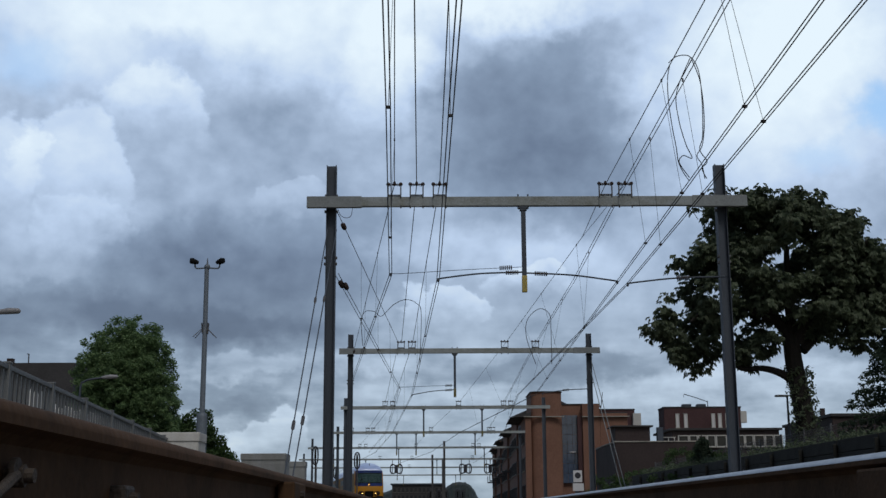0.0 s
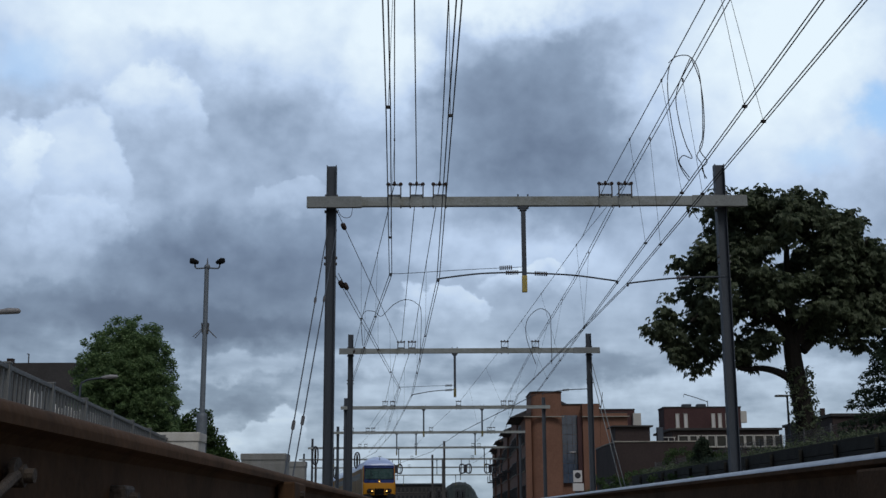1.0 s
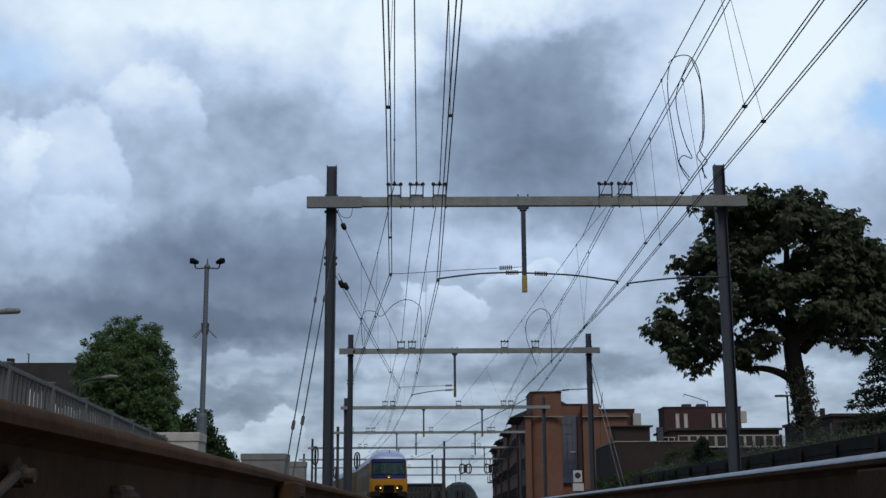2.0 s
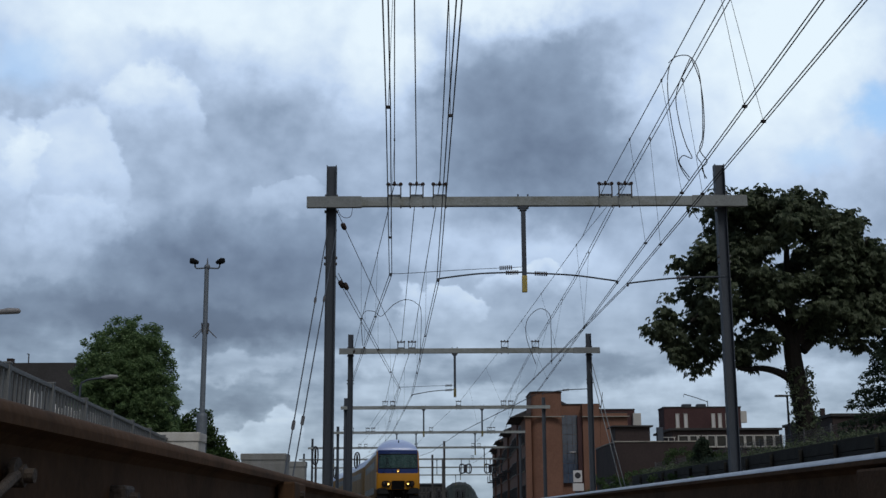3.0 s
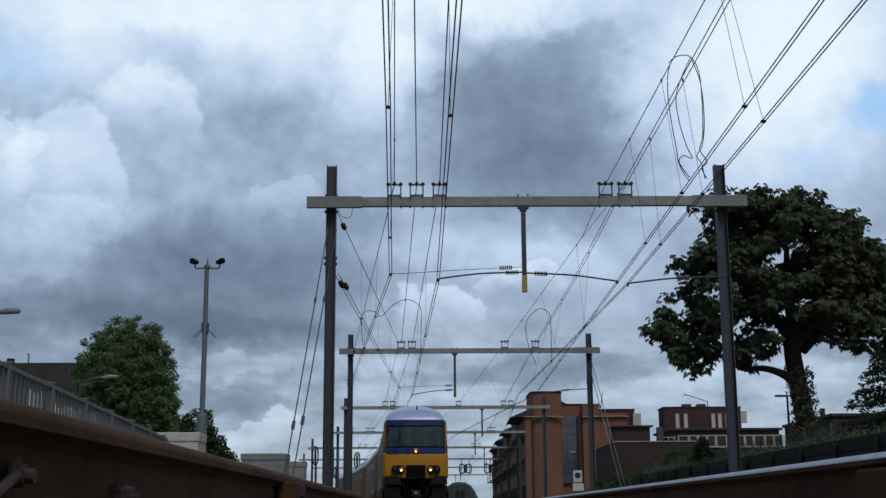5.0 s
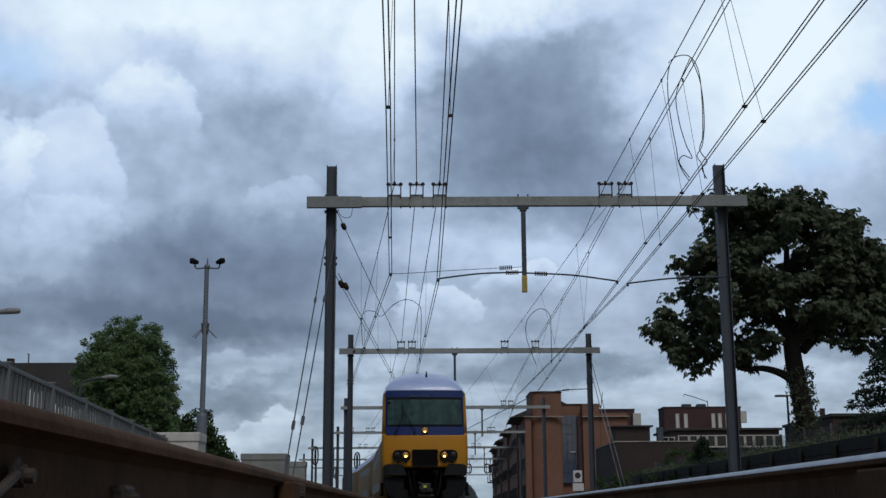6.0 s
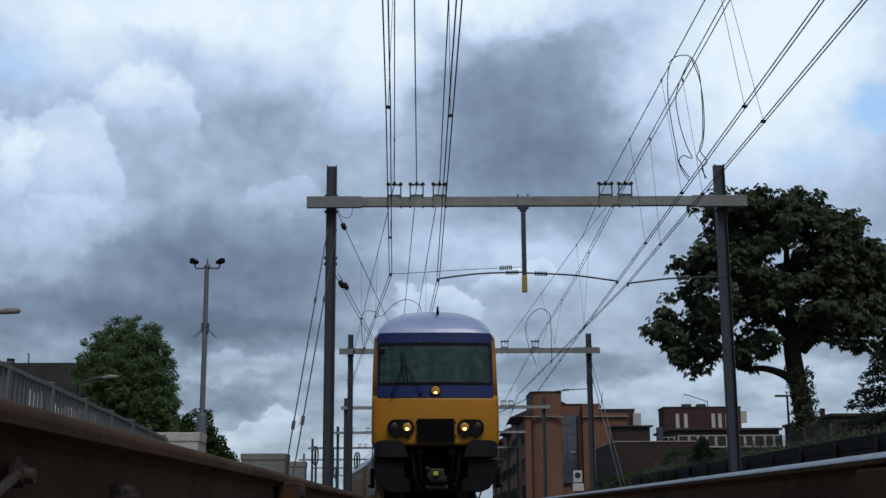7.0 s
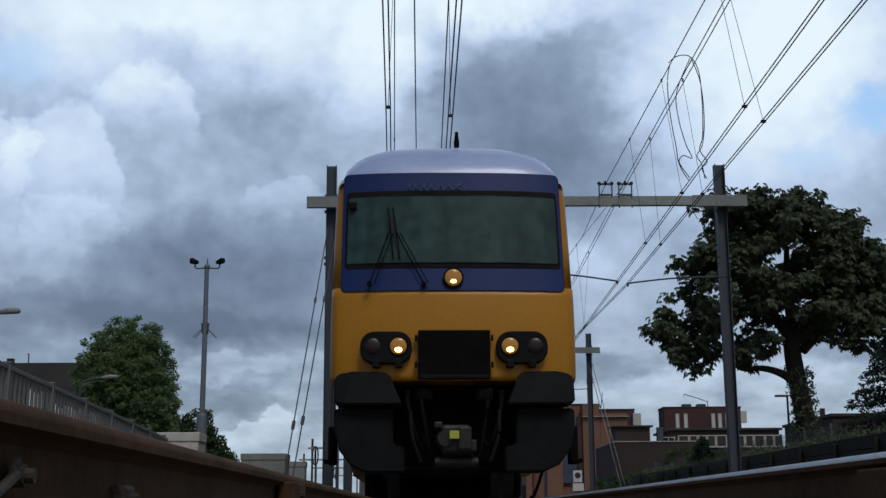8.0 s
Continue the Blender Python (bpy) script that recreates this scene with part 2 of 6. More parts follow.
def grade(y):
    """How far the line has fallen at y metres."""
    k = min(max(y, 0.0), 140.0)
    return -0.00195 * k + 6.7e-6 * k * k


# ---- ground ----
def ground():
    bm = bmesh.new()
    xs = [-3000, -600, -120, -40, -20, -10, 10, 20, 40, 120, 600, 3000]
    ys = [-3000, -600, -100, -30, 0, 30, 60, 100, 150, 220, 400, 900, 3000]
    g = [[bm.verts.new((x, y, -0.25)) for y in ys] for x in xs]
    for i in range(len(xs) - 1):
        for j in range(len(ys) - 1):
            bm.faces.new((g[i][j], g[i + 1][j], g[i + 1][j + 1], g[i][j + 1]))
    return tagged(link("ground", bm, M["soil"]), "dark earth and cinder ground beside the railway", "ground", kind="structure")


def ballast_bed(x0, name):
    bm = bmesh.new()
    prof = [(-2.3, -0.3), (2.3, -0.3), (1.6, -0.075), (-1.6, -0.075)]
    extrude_profile(bm, prof[::-1], [(x0 + course(y), y, grade(y)) for y in [-12, -4, 0, 4, 8, 14, 20, 30, 45, 60, 80, 100, 120, 140, 165, 190, 230]])
    return tagged(link(name, bm, M["ballast"]), "brown-grey crushed stone ballast bed", "ballast", kind="structure")


RAIL_PROFILE = [(-0.075, -0.172), (0.075, -0.172), (0.075, -0.160), (0.020, -0.142), (0.009, -0.128), (0.009, -0.044), (0.020, -0.034),
                (0.036, -0.027), (0.036, -0.016), (0.032, -0.006), (0.024, -0.0015), (0.0, 0.0), (-0.024, -0.0015), (-0.032, -0.006), (-0.036, -0.016), (-0.036, -0.027), (-0.020, -0.034),
                (-0.009, -0.044), (-0.009, -0.128), (-0.020, -0.142), (-0.075, -0.160)]


def rails(x0, label):
    t = thing("railway_track", (0, 0, 0), label, "railway track", "railway tracks", "structure")
    ys = [-10, -5, -2, -1, 0, 0.5, 1, 1.5, 2, 2.5, 3, 4, 5, 6, 7, 8, 10, 12, 15, 18, 22, 26, 30, 36, 42, 50, 58, 68, 78, 90, 100, 112, 124, 136, 150, 170, 190, 230]
    mi = [0] * len(RAIL_PROFILE)
    for j in (10, 11):
        mi[j] = 1
    for side in (-1, 1):
        mm = list(mi)
        if side > 0:
            mm[12] = mm[13] = 1
        bm = bmesh.new()
        extrude_profile(bm, RAIL_PROFILE, [(x0 + side * 0.7535 + course(y), y, RAIL_Z + side * 0.0065 + grade(y)) for y in ys], mm, range(8, 14))
        part("rail", bm, [M["rust"], M["railtop"]], t, "rusty steel rail with a worn shiny head")
    return t


def track_details(t, x0, near):
    """Sleepers, and under the near rails their clips and screws."""
    bm = bmesh.new()
    prof = [(-1.26, -0.16), (1.26, -0.16), (1.24, 0.0), (0.45, 0.0), (0.3, -0.035), (-0.3, -0.035), (-0.45, 0.0), (-1.24, 0.0)]
    a = [bm.verts.new((x, -0.13, z)) for x, z in prof]
    b = [bm.verts.new((x, 0.13, z)) for x, z in prof]
    for j in range(8):
        bm.faces.new((a[j], a[(j + 1) % 8], b[(j + 1) % 8], b[j]))
    bm.faces.new(a[::-1]); bm.faces.new(b)
    first = part("sleeper", bm, M["sleeper"], t)
    me = first.data
    y = -4.35
    first.matrix_basis = pose(x0 + course(y), y, -0.006)
    while y < (150 if near else 90):
        y += 0.6
        ob = new("sleeper", me)
        ob.parent = t
        ob.matrix_basis = pose(x0 + course(y), y, -0.006 + grade(y), 0, 0, math.degrees(math.atan(0.00068 * y)))
    if not near:
        return
    # one bent spring clip with its shoulder, shared by all places
    bm = bmesh.new()
    tube(bm, spline([(0.03, -0.05, 0.02), (0.06, -0.03, 0.035), (0.10, 0.0, 0.04), (0.125, 0.035, 0.03), (0.10, 0.055, 0.025), (0.06, 0.045, 0.03), (0.035, 0.03, 0.03)]), 0.0085, 6)
    box(bm, (0.105, 0.0, 0.018), (0.05, 0.06, 0.036), 0.008)
    cyl(bm, (0.10, 0.0, 0.035), (0.10, 0.0, 0.052), 0.014, n=6)
    base = part("rail_clip", bm, M["clip"], t, "rusty bent steel rail clip")
    cm = base.data
    k = 0
    for y in [-0.75 + 0.6 * i for i in range(30)]:
        for side in (-1, 1):
            for d in (-1, 1):
                ob = base if k == 0 else new("rail_clip", cm)
                k += 1
                ob.parent = t
                ob.matrix_basis = pose(x0 + course(y) + side * 0.7535, y, -0.004 + grade(y), 0, 0, 0 if d > 0 else 180)


def h_section(bm, px, w, z0, z1, flange=0.018, web=0.012):
    """An upright H-section, its flanges on the two sides."""
    a, b, c = w / 2, w / 2 - flange, web / 2
    plan = [(-a, -a), (-b, -a), (-b, -c), (b, -c), (b, -a), (a, -a), (a, a), (b, a), (b, c), (-b, c), (-b, a), (-a, a)]
    lo, hi = ([bm.verts.new((px + x, y, z)) for x, y in plan] for z in (z0, z1))
    bm.faces.new(lo[::-1]); bm.faces.new(hi)
    for j in range(12):
        k = (j + 1) % 12
        bm.faces.new((lo[j], lo[k], hi[k], hi[j]))


def gantry(y, posts, ends, beam_z, top_z, brackets, hangers, label, sleeve=True, foot=-0.25, ph=0.24, bh=0.25):
    """A portal over the tracks: H-section posts, a beam, frames with insulators above it and drop posts below."""
    t = thing("catenary_gantry", (0, y, 0), label, "catenary gantry", "gantries over the tracks")
    h = ph / 2
    for px in posts:
        bm = bmesh.new()
        h_section(bm, px, ph, foot, top_z)
        part("post", bm, M["galv"], t, "grey galvanised steel H-section post")
        bm = bmesh.new()
        box(bm, (px, 0, foot + 0.27), (0.42, 0.42, 0.06), 0.01)
        part("base_plate", bm, M["darksteel"], t)
        for s in (-1, 1):
            for dz, w in ((-0.2, 0.05), (0.2, 0.04), (-1.35, 0.045), (-1.5, 0.04)):
                bm = bmesh.new()
                box(bm, (px + s * (h + 0.018), -0.06, beam_z + dz), (w, 0.1, 0.06), 0.01)
                part("post_clamp", bm, M["darksteel"], t)
    bm = bmesh.new()
    x0, x1 = ends
    yb = -h - 0.09
    box(bm, ((x0 + x1) / 2, yb, beam_z), (x1 - x0 - 0.02, 0.15, bh - 0.02), 0.006)
    part("beam", bm, M["beam"], t, "weathered pale grey beam with green stains")
    if sleeve:
        for px, e in zip(posts, (x0, x1)):
            s = 1 if px > e else -1
            bm = bmesh.new()
            box(bm, ((e + px + s * 0.75) / 2, yb, beam_z), (abs(px + s * 0.75 - e), 0.17, bh + 0.015), 0.005)
            box(bm, ((e + px + s * 0.75) / 2, yb - 0.07, beam_z - bh / 2 - 0.012), (abs(px + s * 0.75 - e), 0.08, 0.02))
            part("beam_sleeve", bm, M["sleeve"], t)
    for bx in brackets:
        bm = bmesh.new()
        w, zt = 0.155, beam_z + bh / 2 + 0.30
        for s in (-1, 1):
            box(bm, (bx + s * w, yb - 0.1, (beam_z + bh / 2 + zt) / 2 - 0.02), (0.032, 0.035, zt - beam_z - bh / 2 + 0.04), 0.004)
        box(bm, (bx, yb - 0.1, beam_z + bh / 2 + 0.025), (2 * w, 0.03, 0.025), 0.004)
        bm2 = bmesh.new()
        box(bm2, (bx, yb - 0.088, beam_z), (2 * w + 0.03, 0.016, bh + 0.02), 0.003)
        part("clamp_plate", bm2, M["beam"], t)
        for s in (-1, 1):
            bm2 = bmesh.new()
            cyl(bm2, (bx + s * w, yb - 0.1, beam_z - bh / 2 - 0.055), (bx + s * w, yb - 0.1, beam_z - bh / 2 + 0.01), 0.02, n=6)
            part("clamp_bolt", bm2, M["darksteel"], t)
        br = part("insulator_bracket", bm, M["darksteel"], t, "dark steel frame clamped on the beam")
        bm = bmesh.new()
        for s in (-1, 1):
            for q in range(3):
                cyl(bm, (bx + s * (w - 0.03 - q * 0.035), yb - 0.1, zt - 0.015), (bx + s * (w - 0.05 - q * 0.035), yb - 0.1, zt - 0.015), 0.045 - 0.008 * q, n=10)
        cyl(bm, (bx - w - 0.03, yb - 0.1, zt - 0.015), (bx + w + 0.03, yb - 0.1, zt - 0.015), 0.014, n=6)
        ball(bm, (bx - w, yb - 0.1, zt), 0.048, u=8, v=6)
        ball(bm, (bx + w, yb - 0.1, zt), 0.048, u=8, v=6)
        ball(bm, (bx, yb - 0.1, zt + 0.01), 0.05, 0.8, 1, 1.3, u=8, v=6)
        part("insulator", bm, M["porcelain"], br, "brown ribbed insulator")
    for hx, hz in hangers:
        bm = bmesh.new()
        zb = beam_z - bh / 2
        box(bm, (hx, yb, (zb + hz) / 2 + 0.12), (0.11, 0.1, zb - hz - 0.24), 0.008)
        box(bm, (hx, yb, zb - 0.03), (0.26, 0.13, 0.05), 0.01)
        box(bm, (hx, yb, zb - 0.08), (0.17, 0.12, 0.06), 0.01)
        for s in (-1, 1):
            cyl(bm, (hx + s * 0.12, yb, zb - 0.05), (hx + s * 0.12, yb, zb + bh + 0.06), 0.02, n=6)
        d = part("drop_post", bm, M["galv"], t)
        bm = bmesh.new()
        box(bm, (hx, yb, hz + 0.2), (0.125, 0.115, 0.4), 0.01)
        part("drop_post_end", bm, M["yellowpaint" if y < 40 else "olive"], d, "yellow painted lower end" if y < 40 else "dull olive lower end")
    return t


def steady_arm(t, a, b, y, ins_at, bend=0.05, r=0.02):
    """A registration arm from its support a to the wire clamp b, both (x, z), with an insulator near the support."""
    bm = bmesh.new()
    (ax, az), (bx, bz) = a, b
    pts = spline([(ax, y, az), (ax + (bx - ax) * 0.5, y, az + (bz - az) * 0.5 + bend), (ax + (bx - ax) * 0.9, y, bz + bend * 0.7), (bx, y, bz)], 5)
    tube(bm, pts, r, 6)
    box(bm, (bx, y, bz - 0.03), (0.05, 0.06, 0.08), 0.01)
    arm = part("steady_arm", bm, M["galv"], t)
    bm = bmesh.new()
    L = abs(bx - ax)
    s = 1 if bx > ax else -1
    for q in range(7):
        f = (ins_at + q * 0.045) / L
        z = az + (bz - az) * f + bend * min(1, 2 * f)
        cyl(bm, (ax + s * (ins_at + q * 0.045), y, z), (ax + s * (ins_at + q * 0.045 + 0.025), y, z), 0.054, n=10)
    part("insulator", bm, M["porcelain"], arm, "brown ribbed insulator")


def line_thing(name, label):
    return thing(name, (0, 0, 0), label, "overhead wire", "overhead wires")


def wires(t, name, rows, r, spread=0.0, drop=0.0, label=""):
    """One wire, or two side by side, through the supports."""
    for o in ((-spread / 2, spread / 2) if spread else (0.0,)):
        pts = []
        for p, q in zip(rows, rows[1:]):
            seg = sag((p[0] + o, p[1], p[2]), (q[0] + o, q[1], q[2]), drop, 6 if drop else 2)
            pts += seg if not pts else seg[1:]
        bm = bmesh.new()
        tube(bm, pts, r, 6)
        part(name, bm, M["copper"], t, label)


def interp(rows, y):
    for p, q in zip(rows, rows[1:]):
        if min(p[1], q[1]) <= y <= max(p[1], q[1]):
            f = (y - p[1]) / (q[1] - p[1])
            return Vector(p).lerp(Vector(q), f)
    return Vector(rows[-1])


def droppers(t, top, low, ys, r=0.0042):
    for y in ys:
        a, b = interp(top, y), interp(low, y)
        bm = bmesh.new()
        tube(bm, [a, b], r, 5)
        d = part("dropper", bm, M["copper"], t)
        bm = bmesh.new()
        box(bm, b, (0.075, 0.045, 0.045), 0.012)
        part("wire_clamp", bm, M["copper"], d)
        bm = bmesh.new()
        box(bm, a, (0.03, 0.05, 0.06), 0.01)
        part("wire_clamp", bm, M["darksteel"], d)


ground()
ballast_bed(TRACK_X, "ballast_bed")
ballast_bed(TRACK_X + 4.2, "ballast_bed")
own = rails(TRACK_X, "railway track with rusty rails on concrete sleepers")
track_details(own, TRACK_X, True)
side = rails(TRACK_X + 4.2, "neighbouring railway track with rusty rails on sleepers")
track_details(side, TRACK_X + 4.2, False)

g1 = gantry(29, (-2.47, 7.08), (-3.05, 7.67), 7.40, 8.37, (-0.92, -0.38, 0.18, 4.22, 4.70), ((2.21, 5.16),),
            "grey steel catenary portal with a pale weathered beam")
g2 = gantry(57, (-3.86, 7.33), (-4.38, 7.82), 7.36, 8.18, (-1.49, -0.98, 3.36, 4.80), ((1.02, 5.2),),
            "grey steel catenary portal farther along the tracks")
g3 = gantry(87, (-6.2, 7.85), (-6.55, 8.3), 7.2, 7.9, (-3.4, -2.85, 1.8, 5.0, 5.5), ((-0.67, 5.15), (3.46, 5.15)), "distant grey catenary portal over the tracks", False)
g4 = gantry(115, (-8.9, 8.1), (-9.3, 8.6), 7.2, 7.8, (-7.6, -6.1, -5.6, -0.2, 5.2, 5.6), ((-3.4, 5.1), (-1.6, 5.1), (3.9, 5.1)), "distant grey catenary portal over the tracks", False)
g5 = gantry(143, (-14.0, 10.0), (-14.5, 10.6), 7.2, 8.3, (-8.5, -7.8, -2.0, 4.6, 5.3), ((-11.5, 5.0), (-4.0, 5.0), (5.9, 5.0)), "distant grey catenary portal over many tracks", False)
g6 = gantry(174, (-18.2, 12.3), (-18.9, 12.8), 7.15, 8.0, (-12, -7.5, -3.0, 5.5), ((-9.5, 5.0), (0.5, 5.0), (8.0, 5.0)), "distant grey catenary portal over many tracks", False)
g7 = gantry(206, (-19.5, 14.0), (-20, 14.5), 7.1, 7.8, (-12, -4.0, 5.5), ((-6, 5.0), (4.5, 5.0)), "distant grey catenary portal over many tracks", False)
g8 = gantry(250, (-22, 16.0), (-22.5, 16.5), 7.1, 7.8, (-12, 5.5), ((-6, 5.0), (4.5, 5.0)), "distant grey catenary portal over many tracks", False)

steady_arm(g1, (2.21, 5.65), (0.13, 5.49), -0.21, 0.15)
steady_arm(g1, (2.21, 5.78), (-1.01, 5.63), -0.21, 0.3, 0.0, 0.007)
steady_arm(g1, (2.21, 5.63), (4.44, 5.42), -0.21, 0.25)
steady_arm(g1, (7.08, 5.52), (4.69, 5.36), -0.21, 0.9)
steady_arm(g2, (1.02, 5.55), (-0.98, 5.32), -0.21, 0.15)
steady_arm(g2, (1.02, 5.75), (-1.55, 5.68), -0.21, 0.15, 0.0, 0.01)
steady_arm(g2, (7.33, 5.56), (5.1, 5.36), -0.21, 1.0)

# continuous contact line over the own track
MZ = 0.36
la = line_thing("overhead_line", "dark catenary with twin contact wires above the near track")
low = [(0.40, -6, 5.45), (0.30, 12.35, 5.46), (0.13, 28.8, 5.46), (-0.98, 56.8, 5.30), (-2.9, 86.8, 5.4), (-5.4, 115, 5.4), (-9.3, 143, 5.4), (-13.3, 174, 5.4), (-18.0, 206, 5.4)]
top = [(0.30, -6, 7.3), (0.25, 16.66, 7.35), (0.18, 28.7, 7.82), (-0.95, 56.7, 7.70), (-2.85, 86.7, 7.5), (-5.6, 114.7, 7.5), (-8.5, 142.7, 7.5), (-12.0, 174, 7.4), (-18, 206, 7.4)]
wires(la, "contact_wire", low, 0.0092, 0.06)
wires(la, "messenger_wire", top, 0.0108, 0, 0.0)
droppers(la, top, low, (9.5, 16.31, 38, 48, 66, 77, 96, 106))
# line that leaves the near track and is anchored at the second portal
lb = line_thing("overhead_line", "dark catenary leaving sideways to its anchor post")
low = [(-0.25, -6, 5.45), (-0.50, 12.35, 5.46), (-0.60, 15.94, 5.46), (-1.01, 28.8, 5.60), (-3.74, 56.8, 6.05)]
top = [(-0.3, -6, 7.3), (-0.54, 16.66, 7.35), (-0.92, 28.7, 7.82), (-3.74, 56.8, 7.2)]
wires(lb, "contact_wire", low, 0.0092, 0.06)
wires(lb, "messenger_wire", top, 0.0092, 0, 0.0)
droppers(lb, top, low, (9, 15.94, 24.5, 36, 44))
# line anchored at the first portal, running away
lc = line_thing("overhead_line", "dark catenary anchored with insulators at the first portal")
low = [(-2.33, 29, 5.68), (-1.55, 56.8, 5.60), (-3.3, 86.8, 5.5), (-6.0, 115, 5.4)]
top = [(-2.33, 29, 7.22), (-1.60, 56.7, 7.72), (-3.4, 86.7, 7.5), (-6.1, 114.7, 7.5)]
wires(lc, "contact_wire", low, 0.0092, 0.09)
wires(lc, "messenger_wire", top, 0.0108, 0, 0.0)
droppers(lc, top, low, (36, 43, 50, 66, 77))
# feeder wire on the middle frame
lf = line_thing("feeder_wire", "single dark feeder wire on insulators above the beam")
wires(lf, "wire", [(-0.10, -6, 7.3), (-0.25, 16.66, 7.35), (-0.38, 28.7, 7.82), (-1.47, 56.7, 7.72)], 0.0108, 0, 0.0)
# lines over the neighbouring track
ld = line_thing("overhead_line", "dark catenary with twin contact wires above the neighbouring track")
low = [(4.1, -6, 5.45), (4.25, 12.37, 5.46), (4.44, 28.8, 5.40), (4.75, 56.8, 5.3), (1.8, 86.8, 5.4), (-0.2, 115, 5.4), (-4, 143, 5.4)]
top = [(3.85, -6, 7.3), (4.01, 16.68, 7.35), (4.22, 28.7, 7.80), (4.41, 34.9, 7.90), (3.36, 56.7, 7.65), (1.8, 86.7, 7.5), (-0.2, 114.7, 7.5), (-2.0, 142.7, 7.5)]
wires(ld, "contact_wire", low, 0.0092, 0.05)
wires(ld, "messenger_wire", top, 0.0092, 0, 0.0)
wires(ld, "messenger_wire", [(4.70, 28.7, 7.80), (4.41, 34.9, 7.90)], 0.007)
droppers(ld, top, low, (10, 15.91, 20.5, 24.5, 36, 44, 50, 66, 77))
le = line_thing("overhead_line", "dark catenary with a twin messenger above the neighbouring track")
low = [(4.75, -6, 5.45), (4.72, 12.37, 5.46), (4.69, 28.8, 5.36), (3.95, 56.8, 5.3), (5.0, 86.8, 5.4), (5.2, 115, 5.4), (4.6, 143, 5.4)]
top = [(4.2, -6, 7.3), (4.34, 16.68, 7.35), (4.70, 28.7, 7.82), (4.73, 40.0, 7.56), (4.80, 56.7, 7.65), (5.0, 86.7, 7.5), (5.2, 114.7, 7.5), (4.6, 142.7, 7.5)]
wires(le, "contact_wire", low, 0.0092, 0.05)
wires(le, "messenger_wire", top, 0.0092, 0.08, 0.0)
droppers(le, top, low, (10, 16.53, 20.5, 24.5, 36, 44, 50, 66, 77))


# ---- sky ----
def cloud_sky():
    m = bpy.data.materials.new("cloudy_sky")
    m.use_nodes = True
    nt = m.node_tree
    n, l = nt.nodes, nt.links
    n.remove(n["Principled BSDF"])

    def math_node(op, a, b=None, c=None, clamp=False):
        q = n.new("ShaderNodeMath")
        q.operation, q.use_clamp = op, clamp
        for i, v in enumerate((a, b, c)):
            if v is not None:
                if isinstance(v, (int, float)):
                    q.inputs[i].default_value = v
                else:
                    l.new(v, q.inputs[i])
        return q.outputs[0]

    tc = n.new("ShaderNodeTexCoord")
    sep = n.new("ShaderNodeSeparateXYZ")
    l.new(tc.outputs["Object"], sep.inputs[0])
    az = math_node("MULTIPLY", math_node("ARCTAN2", sep.outputs[0], sep.outputs[1]), 57.2958)
    hyp = math_node("SQRT", math_node("ADD", math_node("MULTIPLY", sep.outputs[0], sep.outputs[0]), math_node("MULTIPLY", sep.outputs[1], sep.outputs[1])))
    el = math_node("MULTIPLY", math_node("ARCTAN2", sep.outputs[2], hyp), 57.2958)
    comb = n.new("ShaderNodeCombineXYZ")
    l.new(az, comb.inputs[0]); l.new(el, comb.inputs[1])

    def fractal(scale, detail, rough, stretch=1.0, offset=0.0):
        mp = n.new("ShaderNodeMapping")
        mp.inputs["Scale"].default_value = (1, stretch, 1)
        mp.inputs["Location"].default_value = (offset, offset * 0.37, offset * 0.11)
        l.new(comb.outputs[0], mp.inputs[0])
        q = n.new("ShaderNodeTexNoise")
        q.inputs["Scale"].default_value, q.inputs["Detail"].default_value, q.inputs["Roughness"].default_value = scale, detail, rough
        l.new(mp.outputs[0], q.inputs["Vector"])
        return q

    def shifted(vec, q, amount):
        sub = n.new("ShaderNodeVectorMath")
        sub.operation = "SUBTRACT"
        l.new(q.outputs["Color"], sub.inputs[0])
        sub.inputs[1].default_value = (0.5, 0.5, 0.5)
        mul = n.new("ShaderNodeVectorMath")
        mul.operation = "MULTIPLY_ADD"
        l.new(sub.outputs[0], mul.inputs[0])
        mul.inputs[1].default_value = (amount, amount * 0.8, 0)
        l.new(vec, mul.inputs[2])
        return mul.outputs[0]

    warped = shifted(shifted(comb.outputs[0], fractal(0.16, 3, 0.5, 1.3), 3.0), fractal(0.55, 4, 0.5, 1.1, 7.0), 2.4)
    warped = shifted(warped, fractal(1.9, 4, 0.55, 1.1, 19.0), 0.8)

    def bank(a, e, ra, re, amount, soft=1.0):
        """A heap of cloud at azimuth a and elevation e, in degrees, lighter or darker by amount."""
        s = n.new("ShaderNodeVectorMath")
        s.operation = "SUBTRACT"
        l.new(warped, s.inputs[0])
        s.inputs[1].default_value = (a, e, 0)
        d = n.new("ShaderNodeVectorMath")
        d.operation = "MULTIPLY"
        l.new(s.outputs[0], d.inputs[0])
        d.inputs[1].default_value = (1 / ra, 1 / re, 0)
        k = n.new("ShaderNodeVectorMath")
        k.operation = "LENGTH"
        l.new(d.outputs[0], k.inputs[0])
        r = n.new("ShaderNodeMapRange")
        r.interpolation_type = "SMOOTHSTEP"
        r.inputs["From Min"].default_value, r.inputs["From Max"].default_value = 1.0 + 0.5 * soft, 1.0 - 0.8 * soft if soft <= 1 else 0.0
        r.inputs["To Max"].default_value = amount
        l.new(k.outputs["Value"], r.inputs["Value"])
        return r.outputs[0]

    wsep = n.new("ShaderNodeSeparateXYZ")
    l.new(warped, wsep.inputs[0])

